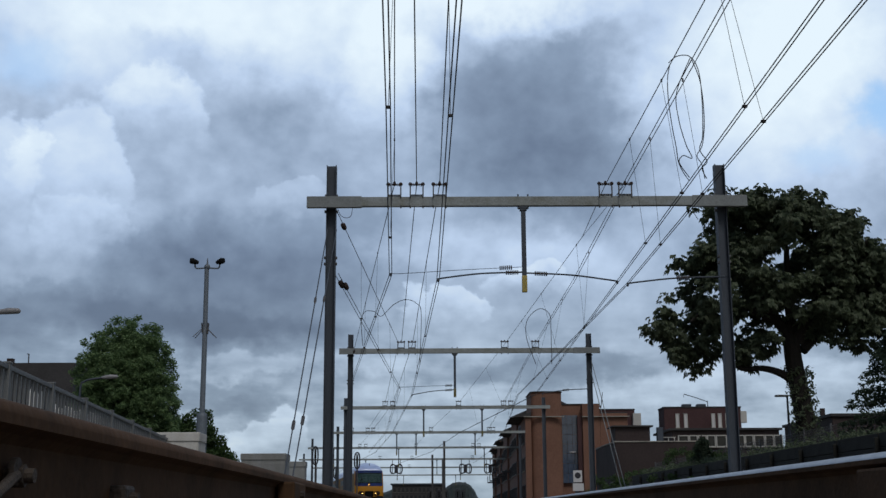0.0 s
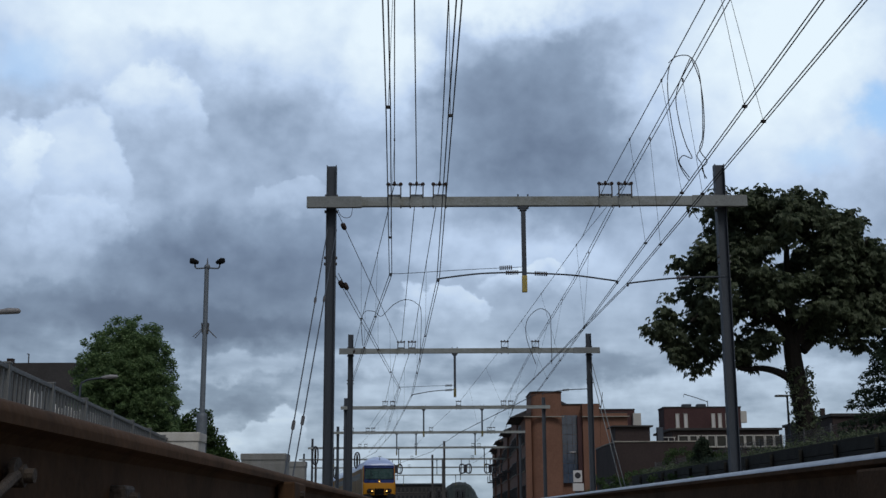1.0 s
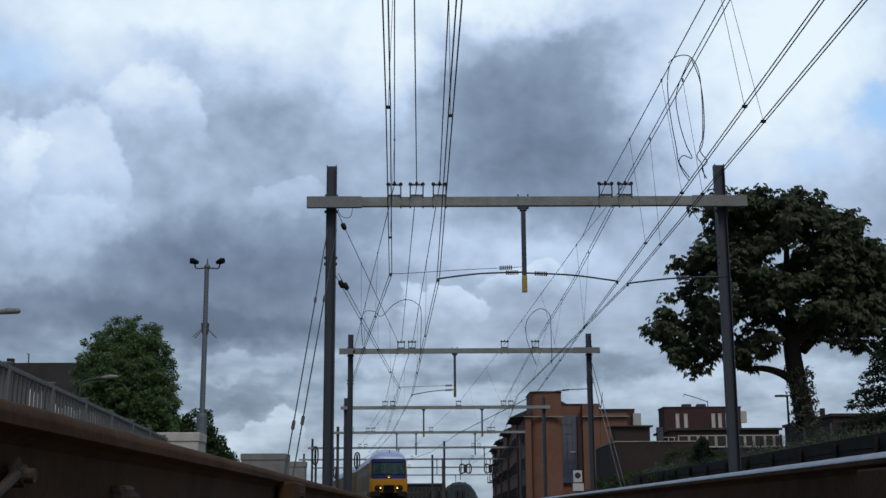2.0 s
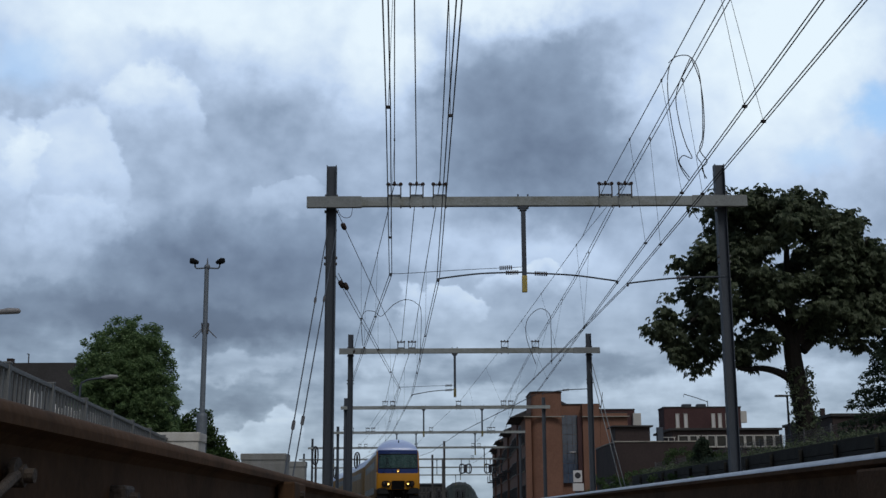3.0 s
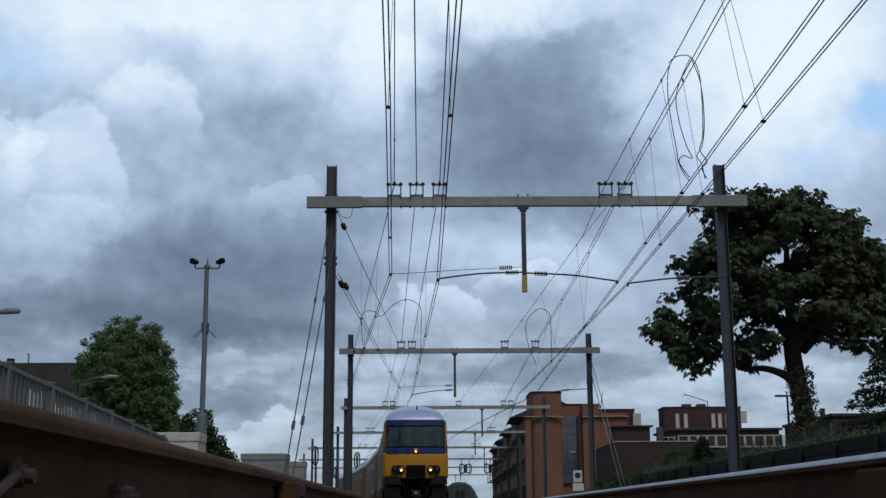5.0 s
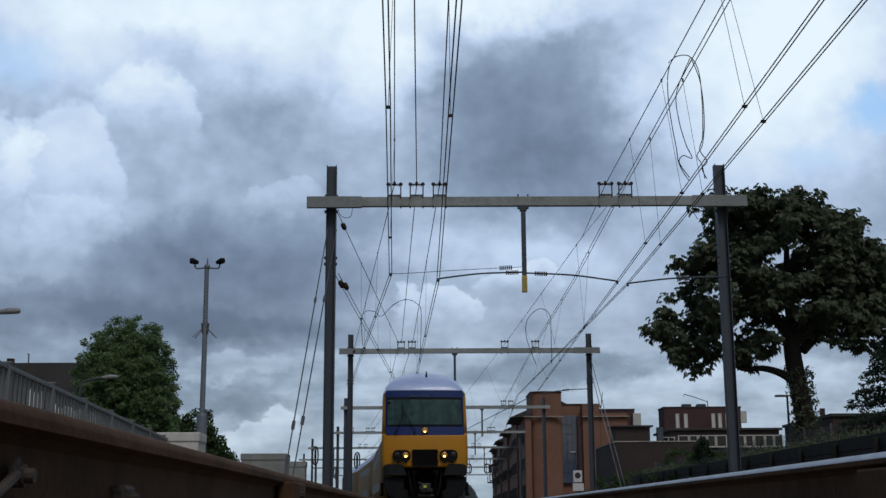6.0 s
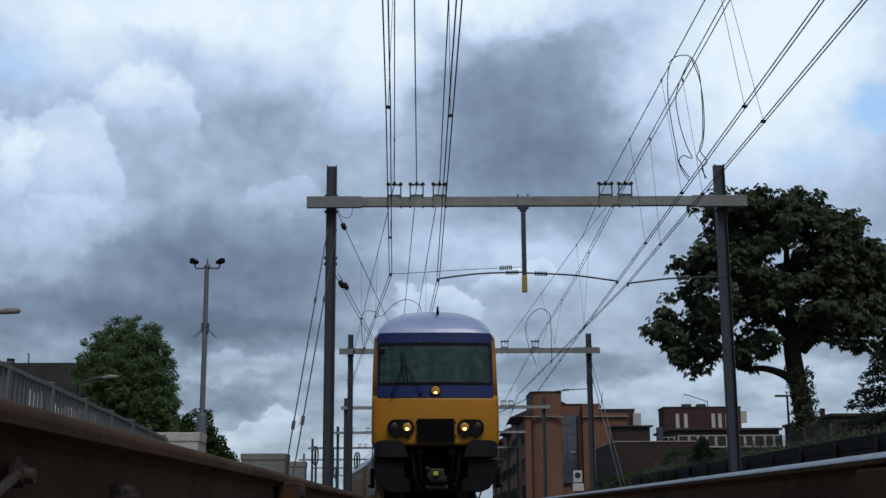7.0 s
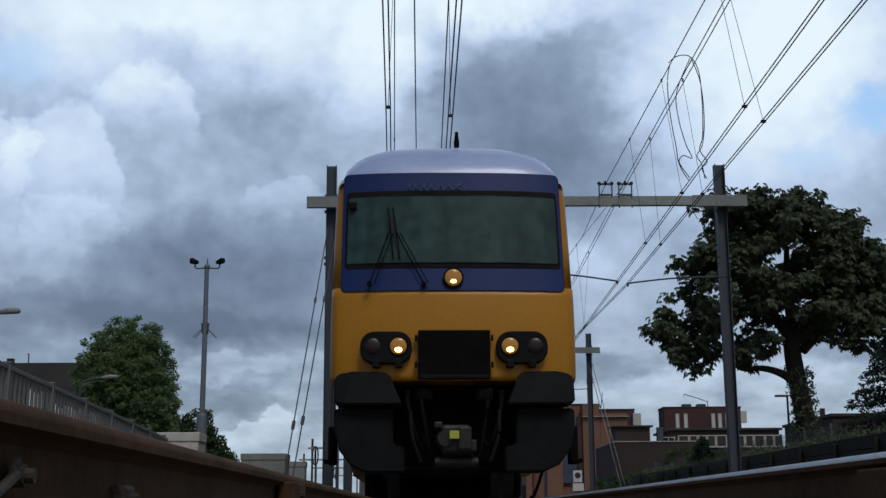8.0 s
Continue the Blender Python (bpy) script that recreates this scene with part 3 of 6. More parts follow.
    def heap(a, e, ra, re, amount):
        """A cumulus head: crisp bright upper edge that fades downwards."""
        g = n.new("ShaderNodeMapRange")
        g.interpolation_type = "SMOOTHSTEP"
        g.inputs["From Min"].default_value, g.inputs["From Max"].default_value = e - re * 0.9, e + re * 0.75
        l.new(wsep.outputs[1], g.inputs["Value"])
        return math_node("MULTIPLY", bank(a, e, ra, re, amount, 0.15), g.outputs[0])

    banks = [
        # bright sheets along the upper sky
        bank(-11.5, 23.2, 13.0, 3.4, 0.44), bank(-2.4, 20.6, 2.6, 3.0, 0.30), bank(4.4, 23.9, 6.0, 1.5, 0.38), bank(16.6, 20.2, 6.6, 6.0, 0.44), bank(20.5, 21.5, 5.0, 3.0, 0.12),
        bank(-17.5, 19.4, 5.5, 1.6, 0.14), bank(-12.8, 20.8, 2.4, 0.9, -0.14), bank(-9.6, 20.0, 2.4, 1.2, -0.05),
        # the heavy dark mass over the line
        bank(5.6, 17.9, 5.0, 3.8, -0.22, 1.0), bank(5.2, 15.9, 4.6, 1.7, -0.09), bank(9.6, 15.2, 3.0, 1.6, -0.05),
        # grey belt from the upper left, and the second dark mass
        bank(-6.6, 17.2, 4.0, 2.0, -0.03), bank(-9.4, 10.2, 6.0, 2.8, -0.26, 0.9), bank(-4.6, 12.8, 3.0, 1.8, -0.10), bank(-12.6, 12.4, 3.2, 1.6, -0.10),
        bank(-18.4, 9.0, 5.6, 1.5, -0.24, 0.8), bank(-20.0, 6.0, 5.0, 2.0, -0.12),
        # cumulus heads
        heap(-17.2, 15.2, 2.7, 2.9, 0.18), heap(-20.6, 14.8, 2.3, 3.0, 0.17), heap(-13.4, 18.0, 3.0, 2.2, 0.15), heap(-16.2, 12.6, 2.2, 1.6, 0.07), bank(-18.0, 14.6, 4.0, 2.6, 0.10, 0.9), heap(-6.6, 14.4, 1.8, 1.1, 0.08),
        heap(0.8, 9.3, 2.1, 1.1, 0.20), heap(-7.3, 3.3, 1.9, 1.1, 0.16), heap(12.8, 6.0, 1.4, 1.0, 0.10), heap(15.4, 8.2, 1.8, 1.0, 0.10), heap(4.6, 10.6, 2.2, 0.9, 0.14),
        # layers low down
        bank(2.0, 12.2, 5.0, 1.1, 0.14), bank(7.4, 11.6, 3.6, 1.2, 0.10), bank(9.0, 9.2, 5.0, 1.4, 0.02), bank(-9.2, 6.4, 3.4, 0.5, 0.10, 0.6), bank(-10.0, 6.6, 8.0, 2.2, -0.09), bank(-10.0, 8.2, 5.5, 1.0, -0.15), bank(-3.0, 6.8, 3.0, 0.6, 0.12), bank(-9.8, 4.9, 4.0, 0.5, -0.12),
        bank(5.8, 6.3, 5.0, 0.7, -0.16), bank(10.0, 5.3, 3.0, 0.9, 0.14), bank(16.5, 5.8, 3.6, 0.8, 0.09), bank(19.0, 6.9, 3.0, 0.7, -0.10), bank(18.0, 4.0, 5.0, 0.8, 0.05), bank(-1.0, 5.2, 6.0, 0.7, 0.07), bank(-1.0, 2.4, 9.0, 1.2, 0.06),
    ]
    v = 0.535
    for q in banks:
        v = math_node("ADD", q, v)
    f1, f2 = fractal(0.30, 7, 0.48, 1.25, 3.0), fractal(0.9, 6, 0.48, 1.2, 11.0)
    v = math_node("ADD", v, math_node("MULTIPLY", math_node("SUBTRACT", f1.outputs["Fac"], 0.5), 0.27))
    v = math_node("ADD", v, math_node("MULTIPLY", math_node("SUBTRACT", f2.outputs["Fac"], 0.5), 0.17), clamp=True)
    # layered bars of cloud low over the horizon
    bars = fractal(0.42, 7, 0.55, 3.2, 23.0)
    lowness = n.new("ShaderNodeMapRange")
    lowness.interpolation_type = "SMOOTHSTEP"
    lowness.inputs["From Min"].default_value, lowness.inputs["From Max"].default_value = 11.0, 5.0
    l.new(el, lowness.inputs["Value"])
    v = math_node("ADD", v, math_node("MULTIPLY", math_node("MULTIPLY", math_node("SUBTRACT", bars.outputs["Fac"], 0.5), 0.36), lowness.outputs[0]), clamp=True)
    ramp = n.new("ShaderNodeValToRGB")
    e = ramp.color_ramp.elements
    e[0].position, e[0].color = 0.0, (0.10, 0.138, 0.211, 1)
    e[1].position, e[1].color = 1.0, (0.79, 0.91, 1.0, 1)
    for p, c in ((0.22, (0.143, 0.196, 0.292)), (0.45, (0.255, 0.340, 0.475)), (0.7, (0.512, 0.645, 0.85))):
        q = e.new(p)
        q.color = (*c, 1)
    l.new(v, ramp.inputs[0])
    # openings of blue between the clouds
    blue = n.new("ShaderNodeMix")
    blue.data_type = "RGBA"
    gap = math_node("ADD", bank(21.4, 17.3, 1.5, 1.0, 0.85), bank(-19.4, 19.8, 2.2, 1.3, 0.42), clamp=True)
    gap = math_node("ADD", gap, bank(18.4, 16.0, 1.6, 0.8, 0.35), clamp=True)
    l.new(gap, blue.inputs[0])
    # the clouds near the horizon are creamier
    haze = n.new("ShaderNodeMix")
    haze.data_type, haze.blend_type = "RGBA", "MULTIPLY"
    near = n.new("ShaderNodeMapRange")
    near.inputs["From Min"].default_value, near.inputs["From Max"].default_value = 12.0, 1.0
    l.new(el, near.inputs["Value"])
    l.new(near.outputs[0], haze.inputs[0])
    l.new(ramp.outputs[0], haze.inputs[6])
    haze.inputs[7].default_value = (1.02, 0.98, 0.86, 1)
    l.new(haze.outputs[2], blue.inputs[6])
    blue.inputs[7].default_value = (0.33, 0.58, 0.93, 1)
    em = n.new("ShaderNodeEmission")
    l.new(blue.outputs[2], em.inputs[0])
    em.inputs[1].default_value = 1.0
    l.new(em.outputs[0], n["Material Output"].inputs[0])
    bm = bmesh.new()
    R = 2600
    A, E = [radians(-42 + 84 * i / 28) for i in range(29)], [radians(-3 + 51 * j / 16) for j in range(17)]
    g = [[bm.verts.new((R * math.sin(a) * math.cos(b), R * math.cos(a) * math.cos(b), R * math.sin(b))) for b in E] for a in A]
    for i in range(28):
        for j in range(16):
            bm.faces.new((g[i][j], g[i][j + 1], g[i + 1][j + 1], g[i + 1][j]))
    return tagged(link("backdrop_sky", bm, m, smooth=True), "heavy grey and white clouds drifting with blue gaps", "sky", kind="structure")


sky_dome = cloud_sky()


# ---- the train ----
def car_ring(hw, z0, z1, n=7):
    """Half-width and heights of a body section: straight sides, slightly drawn-in upper deck, round roof."""
    pts = [(-hw, z0), (-hw, 1.9), (-hw * 0.99, 3.0), (-hw * 0.975, 3.7)]
    for k in range(1, 10):
        a = math.pi * k / 20
        pts.append((-hw * 0.975 * math.cos(a) ** 0.98, 3.85 + (z1 - 3.85) * math.sin(a) ** 0.98))
    return pts + [(0, z1)] + [(-x, z) for x, z in pts[::-1]]


def rail_car(cab):
    t = thing("double_deck_train_car", (0, 0, 0),
              "yellow and blue double-deck train cab car with lit headlamps" if cab else "yellow and blue double-deck train passenger car", "train car", "train")
    L = 26.0
    bm = bmesh.new()
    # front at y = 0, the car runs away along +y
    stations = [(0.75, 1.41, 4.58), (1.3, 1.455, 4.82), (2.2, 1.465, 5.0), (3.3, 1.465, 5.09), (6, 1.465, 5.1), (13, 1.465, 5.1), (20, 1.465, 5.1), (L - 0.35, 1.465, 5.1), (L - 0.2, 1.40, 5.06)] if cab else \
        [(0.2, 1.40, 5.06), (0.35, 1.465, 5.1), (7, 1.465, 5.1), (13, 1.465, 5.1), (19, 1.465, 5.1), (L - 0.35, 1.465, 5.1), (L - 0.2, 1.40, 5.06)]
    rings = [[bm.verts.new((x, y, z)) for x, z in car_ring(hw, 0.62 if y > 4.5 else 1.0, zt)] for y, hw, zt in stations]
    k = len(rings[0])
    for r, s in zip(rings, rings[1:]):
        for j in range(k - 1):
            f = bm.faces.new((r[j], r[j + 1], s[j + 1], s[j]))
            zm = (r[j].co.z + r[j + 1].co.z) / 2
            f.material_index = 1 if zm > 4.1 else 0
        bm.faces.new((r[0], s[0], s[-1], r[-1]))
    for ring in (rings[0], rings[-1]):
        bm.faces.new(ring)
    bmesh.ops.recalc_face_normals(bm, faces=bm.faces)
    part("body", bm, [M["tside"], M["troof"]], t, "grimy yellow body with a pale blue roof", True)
    for side in (-1, 1):
        for z, h in ((1.55, 0.5), (3.35, 0.5)):
            if z > 2:
                bm = bmesh.new()
                box(bm, (side * 1.42, 13.5, z), (0.03, 18.5, h + 0.08), 0.01)
                part("window_band", bm, M["tblue"], t, "dark blue window band")
            for q in range(9):
                bm = bmesh.new()
                box(bm, (side * (1.476 if z < 2 else 1.438), 5.4 + q * 2.03, z), (0.02, 1.55, h), 0.008)
                part("side_window", bm, M["twindow"], t)
    for y in (3.2, L - 3.2):
        bm = bmesh.new()
        for s in (-1, 1):
            box(bm, (s * 1.0, y, 0.85), (0.12, 3.0, 0.24), 0.03)
            for q in (-1.25, 1.25):
                box(bm, (s * 1.08, y + q, 0.70), (0.14, 0.3, 0.3), 0.03)
        box(bm, (0, y, 0.9), (2.0, 0.5, 0.25), 0.03)
        part("bogie", bm, M["tblack"], t)
    wheelsets = []
    for y in (1.95, 4.45, L - 4.45, L - 1.95):
        bm = bmesh.new()
        cyl(bm, (-0.95, 0, 0), (0.95, 0, 0), 0.085, n=12)
        for s in (-1, 1):
            cyl(bm, (s * 0.685, 0, 0), (s * 0.71, 0, 0), 0.485, n=28)
            cyl(bm, (s * 0.71, 0, 0), (s * 0.82, 0, 0), 0.46, n=28)
        w = part("wheelset", bm, M["darksteel"], t)
        w.matrix_basis = pose(0, y, 0.46 + RAIL_Z)
        wheelsets.append(w)
    bm = bmesh.new()
    box(bm, (0, 13, 0.5), (2.5, 15.5, 0.5), 0.05)
    part("underframe", bm, M["tblack"], t)
    if not cab:
        bm = bmesh.new()
        box(bm, (0, 0.05, 2.4), (1.5, 0.4, 2.4), 0.05)
        part("gangway_bellows", bm, M["trubber"], t)
        return t, wheelsets

    US = [-1, -0.99, -0.975, -0.955, -0.93, -0.85, -0.7, -0.5, -0.25, 0, 0.25, 0.5, 0.7, 0.85, 0.93, 0.955, 0.975, 0.99, 1]

    def face(name, zs, mat_, label, depth, roll=0.0):
        """A bulged sheet of the front: rows of (z, half-width, y at centre, y at the side); roll rounds its upright edges back."""
        bm = bmesh.new()
        rows = []
        for z, hw, yc, ys in zs:
            rows.append([bm.verts.new((hw * u, yc + (ys - yc) * abs(u) ** 3 + roll * max(0, (abs(u) - 0.93) / 0.07) ** 2, z)) for u in US])
        for r, s in zip(rows, rows[1:]):
            for j in range(len(r) - 1):
                bm.faces.new((r[j], r[j + 1], s[j + 1], s[j]))
        front = list(bm.faces)
        ext = bmesh.ops.extrude_face_region(bm, geom=front)
        bmesh.ops.translate(bm, vec=(0, depth, 0), verts=[v for v in ext["geom"] if isinstance(v, bmesh.types.BMVert)])
        bmesh.ops.recalc_face_normals(bm, faces=bm.faces)
        for f in bm.faces:
            f.smooth = abs(f.normal.y) > 0.15 and abs(f.normal.z) < 0.6
        return part(name, bm, mat_, t, label)

    def rounded(z0, z1, hw0, hw1, y0, y1, bow, r, n=5):
        """Rows of a sheet between two heights whose four corners have the radius r."""
        out = []
        for k in range(2 * n):
            f = k / (2 * n - 1)
            if k < n:
                a = math.pi / 2 * k / (n - 1)
                z, cut = z0 + r * (1 - math.cos(a)), r * (1 - math.sin(a))
            else:
                a = math.pi / 2 * (k - n) / (n - 1)
                z, cut = z1 - r + r * math.sin(a), r * (1 - math.cos(a))
            g = (z - z0) / (z1 - z0)
            hw, yc = hw0 + (hw1 - hw0) * g - cut, y0 + (y1 - y0) * g
            out.append((z, hw, yc, yc + bow * (hw / hw0) ** 3))
        return out

    face("front_panel", [(1.565, 1.475, -0.035, 0.135), (1.64, 1.492, -0.04, 0.13), (2.2, 1.495, -0.03, 0.13), (2.6, 1.49, 0.0, 0.16), (2.72, 1.487, 0.02, 0.18)], M["tyellow"], "yellow lower front panel", 0.6, 0.10)
    face("corner_frame", [(2.70, 1.487, 0.065, 0.235), (3.3, 1.478, 0.185, 0.355), (3.95, 1.462, 0.32, 0.49), (4.14, 1.45, 0.38, 0.55), (4.23, 1.415, 0.44, 0.60)], M["tyellow"], "yellow corner pillars", 0.5, 0.12)
    face("windscreen_surround", rounded(2.665, 4.24, 1.375, 1.365, -0.006, 0.336, 0.13, 0.07), M["tblue"], "dark blue windscreen surround", 0.06)
    face("windscreen_seal", rounded(2.955, 3.99, 1.335, 1.325, 0.050, 0.272, 0.125, 0.05), M["trubber"], "", 0.03)
    # opaque sheet close behind the glass, its colour imitating a dim cab and reflections
    face("cab_blind", rounded(3.025, 3.905, 1.305, 1.295, 0.050, 0.237, 0.125, 0.03), M["cabbacking"], "opaque greenish sheet painted as a dim cab with streaky reflections", 0.01)
    face("windscreen", rounded(3.015, 3.915, 1.315, 1.305, 0.028, 0.220, 0.125, 0.035), M["cabglass"], "large greenish windscreen with dark reflections", 0.006).visible_shadow = False
    bm = bmesh.new()
    box(bm, (-1.24, 0.27, 3.79), (0.10, 0.05, 0.09), 0.015)
    part("cab_mirror", bm, M["trubber"], t)
    # round brow of the roof above the windscreen
    bm = bmesh.new()
    rr = []
    for y, hw, zt, zs, ex in ((0.345, 1.375, 4.155, 4.13, 5.6), (0.375, 1.405, 4.30, 4.12, 5.6), (0.5, 1.435, 4.47, 4.075, 5.4), (0.75, 1.463, 4.65, 4.03, 5.0), (1.1, 1.467, 4.79, 4.0, 4.3), (1.6, 1.468, 4.93, 3.97, 3.4), (2.3, 1.469, 5.05, 3.93, 2.6), (3.2, 1.469, 5.11, 3.9, 2.2)):
        ring = []
        for q in range(-10, 11):
            u = q / 10
            w = math.copysign(abs(u) ** 0.8, u)
            ring.append(bm.verts.new((hw * w, y + 0.13 * abs(w) ** 3 * max(0, 1 - y / 2), zs + (zt - zs) * (1 - abs(w) ** ex) ** 0.5)))
        rr.append(ring)
    for r, s in zip(rr, rr[1:]):
        for j in range(20):
            bm.faces.new((r[j], r[j + 1], s[j + 1], s[j]))
    part("roof_brow", bm, M["troof"], t, "pale blue rounded roof brow", True)
    for s in (-1, 1):
        bm = bmesh.new()
        rr = 0.165
        out = []
        for cx, cz, a0 in ((1.12 - rr, 2.15 - rr, 0), (0.505 + rr, 2.15 - rr, 1), (0.505 + rr, 1.765 + rr, 2), (1.12 - rr, 1.765 + rr, 3)):
            out += [(cx + rr * math.cos((a0 + q / 5) * math.pi / 2), cz + rr * math.sin((a0 + q / 5) * math.pi / 2)) for q in range(6)]
        fr = [bm.verts.new((s * (0.8125 + (x - 0.8125) * 0.96), -0.125, 1.9575 + (z - 1.9575) * 0.95)) for x, z in out]
        md = [bm.verts.new((s * x, -0.10, z)) for x, z in out]
        bk = [bm.verts.new((s * x, 0.02, z)) for x, z in out]
        bm.faces.new(fr); bm.faces.new(bk[::-1])
        for j in range(len(out)):
            k2 = (j + 1) % len(out)
            bm.faces.new((fr[j], md[j], md[k2], fr[k2])); bm.faces.new((md[j], bk[j], bk[k2], md[k2]))
        bmesh.ops.recalc_face_normals(bm, faces=bm.faces)
        cluster = part("lamp_housing", bm, M["tgrey"], t, "dark grey rounded lamp housing")
        bm = bmesh.new()
        cyl(bm, (s * 0.665, -0.135, 1.97), (s * 0.665, -0.09, 1.97), 0.115, n=24)
        part("lamp_ring", bm, M["tblack"], cluster)
        bm = bmesh.new()
        ball(bm, (s * 0.665, -0.135, 1.97), 0.10, 1, 0.3, 1, 20, 12)
        hl = part("headlamp", bm, M["lamprefl"], cluster, "lit warm headlamp", True)
        bm = bmesh.new()
        ball(bm, (s * 0.665, -0.158, 1.925), 0.042, 1.1, 0.3, 0.8, 14, 8)
        part("bulb", bm, M["lampglass"], hl, "", True)
        bm = bmesh.new()
        ball(bm, (s * 0.97, -0.12, 1.97), 0.10, 1, 0.25, 1, 20, 12)
        part("tail_lamp", bm, M["redlens"], cluster, "unlit dark red tail lamp", True)
        for q in (0.665, 0.93):
            bm = bmesh.new()
            box(bm, (s * q, -0.10, 1.76), (0.09, 0.08, 0.1), 0.015)
            part("lamp_foot", bm, M["tgrey"], cluster)
        for name, vs, top_y, low_y, label in (
                ("fender_hood", [(0.62, 1.27), (1.30, 1.27), (1.425, 1.30), (1.425, 1.60), (1.36, 1.65), (1.22, 1.675), (0.84, 1.665), (0.77, 1.64), (0.69, 1.44)], -0.10, -0.27, "dark grey overhanging fender hood"),
                ("front_fender", [(0.59, 0.49), (1.04, 0.49), (1.22, 0.57), (1.35, 0.74), (1.42, 1.0), (1.42, 1.23), (0.73, 1.23), (0.725, 0.83), (0.70, 0.80), (0.59, 0.79)], -0.10, -0.15, "dark grey moulded corner fender")):
            bm = bmesh.new()
            zs = [z for _, z in vs]
            fr = [bm.verts.new((s * x, low_y + (top_y - low_y) * (z - min(zs)) / (max(zs) - min(zs)) + (0.35 * max(0, x - 1.2) if name == "fender_hood" else 0), z)) for x, z in vs]
            bk = [bm.verts.new((s * x, 0.5, z)) for x, z in vs]
            bm.faces.new(fr); bm.faces.new(bk)
            for j in range(len(vs)):
                bm.faces.new((fr[j], fr[(j + 1) % len(vs)], bk[(j + 1) % len(vs)], bk[j]))
            bmesh.ops.recalc_face_normals(bm, faces=bm.faces)
            bmesh.ops.triangulate(bm, faces=[f for f in bm.faces if len(f.verts) > 4])
            bmesh.ops.bevel(bm, geom=[e for e in bm.edges if len(e.link_faces) == 2 and e.calc_face_angle() > 0.5], offset=0.02, segments=2, affect="EDGES", clamp_overlap=True)
            part(name, bm, M["tgrey"], t, label)
        bm = bmesh.new()
        box(bm, (s * 1.47, 0.55, 0.83), (0.10, 0.25, 0.46), 0.02)
        box(bm, (s * 1.50, 0.5, 0.64), (0.14, 0.32, 0.05), 0.01)
        part("side_step", bm, M["tblack"], t)
        bm = bmesh.new()
        cyl(bm, (s * 1.475, 0.9, 1.1), (s * 1.475, 0.9, 2.9), 0.016, n=8)
        for z in (1.12, 2.88):
            cyl(bm, (s * 1.43, 0.9, z), (s * 1.475, 0.9, z), 0.014, n=6)
        part("grab_rail", bm, M["darksteel"], t)
        for dx, z0 in ((0.30, 0.62), (0.46, 0.78)):
            bm = bmesh.new()
            tube(bm, spline([(s * (dx + 0.10), -0.02, 1.38), (s * (dx + 0.08), -0.16, 1.22), (s * dx, -0.22, z0 + 0.14), (s * (dx - 0.06), -0.16, z0), (s * (dx - 0.12), -0.02, z0 + 0.10)]), 0.024, 8)
            hose = part("air_hose", bm, M["tblack"], t, "black hanging air hose")
            bm = bmesh.new()
            cyl(bm, (s * (dx + 0.10), -0.02, 1.34), (s * (dx + 0.10), -0.02, 1.46), 0.035, n=8)
            part("hose_cock", bm, M["tblack"], hose)
        bm = bmesh.new()
        box(bm, (s * 0.36, 0.08, 1.40), (0.2, 0.3, 0.16), 0.02)
        box(bm, (s * 0.36, -0.08, 1.40), (0.16, 0.04, 0.12), 0.02)
        part("jumper_socket", bm, M["tblack"], t)
        bm = bmesh.new()
        tube(bm, spline([(s * 0.52, -0.2, 1.2), (s * 0.50, -0.3, 0.9), (s * 0.40, -0.3, 0.6)]), 0.022, 8)
        part("brake_hose", bm, M["trubber"], t, "black hanging brake hose")
        bm = bmesh.new()
        tube(bm, spline([(s * 1.05, 0.2, 0.5), (s * 1.0, 0.2, 0.35), (s * 0.94, 0.15, 0.22), (s * 0.9, 0.1, 0.2)]), 0.02, 6)
        part("rail_guard_bracket", bm, M["tblack"], t)
    bm = bmesh.new()
    cyl(bm, (0, -0.03, 2.82), (0, 0.05, 2.82), 0.125, n=24)
    top = part("top_lamp_ring", bm, M["tblack"], t)
    bm = bmesh.new()
    ball(bm, (0, -0.03, 2.82), 0.105, 1, 0.3, 1, 20, 12)
    hl = part("headlamp", bm, M["lamprefl"], top, "lit warm headlamp", True)
    bm = bmesh.new()
    ball(bm, (0, -0.056, 2.77), 0.035, 1.1, 0.3, 0.7, 14, 8)
    part("bulb", bm, M["lampglass"], hl, "", True)
    bm = bmesh.new()
    box(bm, (0, -0.09, 1.87), (0.86, 0.12, 0.58), 0.012)
    part("coupler_cover", bm, M["tblack"], t, "black gangway connector plate")
    bm = bmesh.new()
    box(bm, (0, -0.16, 1.60), (0.84, 0.06, 0.05), 0.01)
    for s in (-1, 1):
        box(bm, (s * 0.455, -0.10, 2.07), (0.03, 0.04, 0.07), 0.005)
        box(bm, (s * 0.455, -0.10, 1.75), (0.03, 0.04, 0.07), 0.005)
    part("connector_latch", bm, M["tgrey"], t)
    bm = bmesh.new()
    box(bm, (0, 0.75, 1.15), (2.2, 0.5, 1.1), 0.03)
    part("headstock", bm, M["tblack"], t)
    bm = bmesh.new()
    box(bm, (0, -0.22, 0.86), (0.34, 0.5, 0.32), 0.04)
    box(bm, (0.1, -0.47, 0.86), (0.16, 0.12, 0.28), 0.03)
    cyl(bm, (-0.12, -0.5, 0.86), (-0.12, -0.3, 0.86), 0.09, 0.12, n=14)
    cyl(bm, (-0.24, -0.32, 0.60), (0.26, -0.32, 0.60), 0.055, n=14)
    for q in (-0.2, 0.0, 0.2):
        cyl(bm, (q - 0.02, -0.32, 0.60), (q + 0.02, -0.32, 0.60), 0.068, n=14)
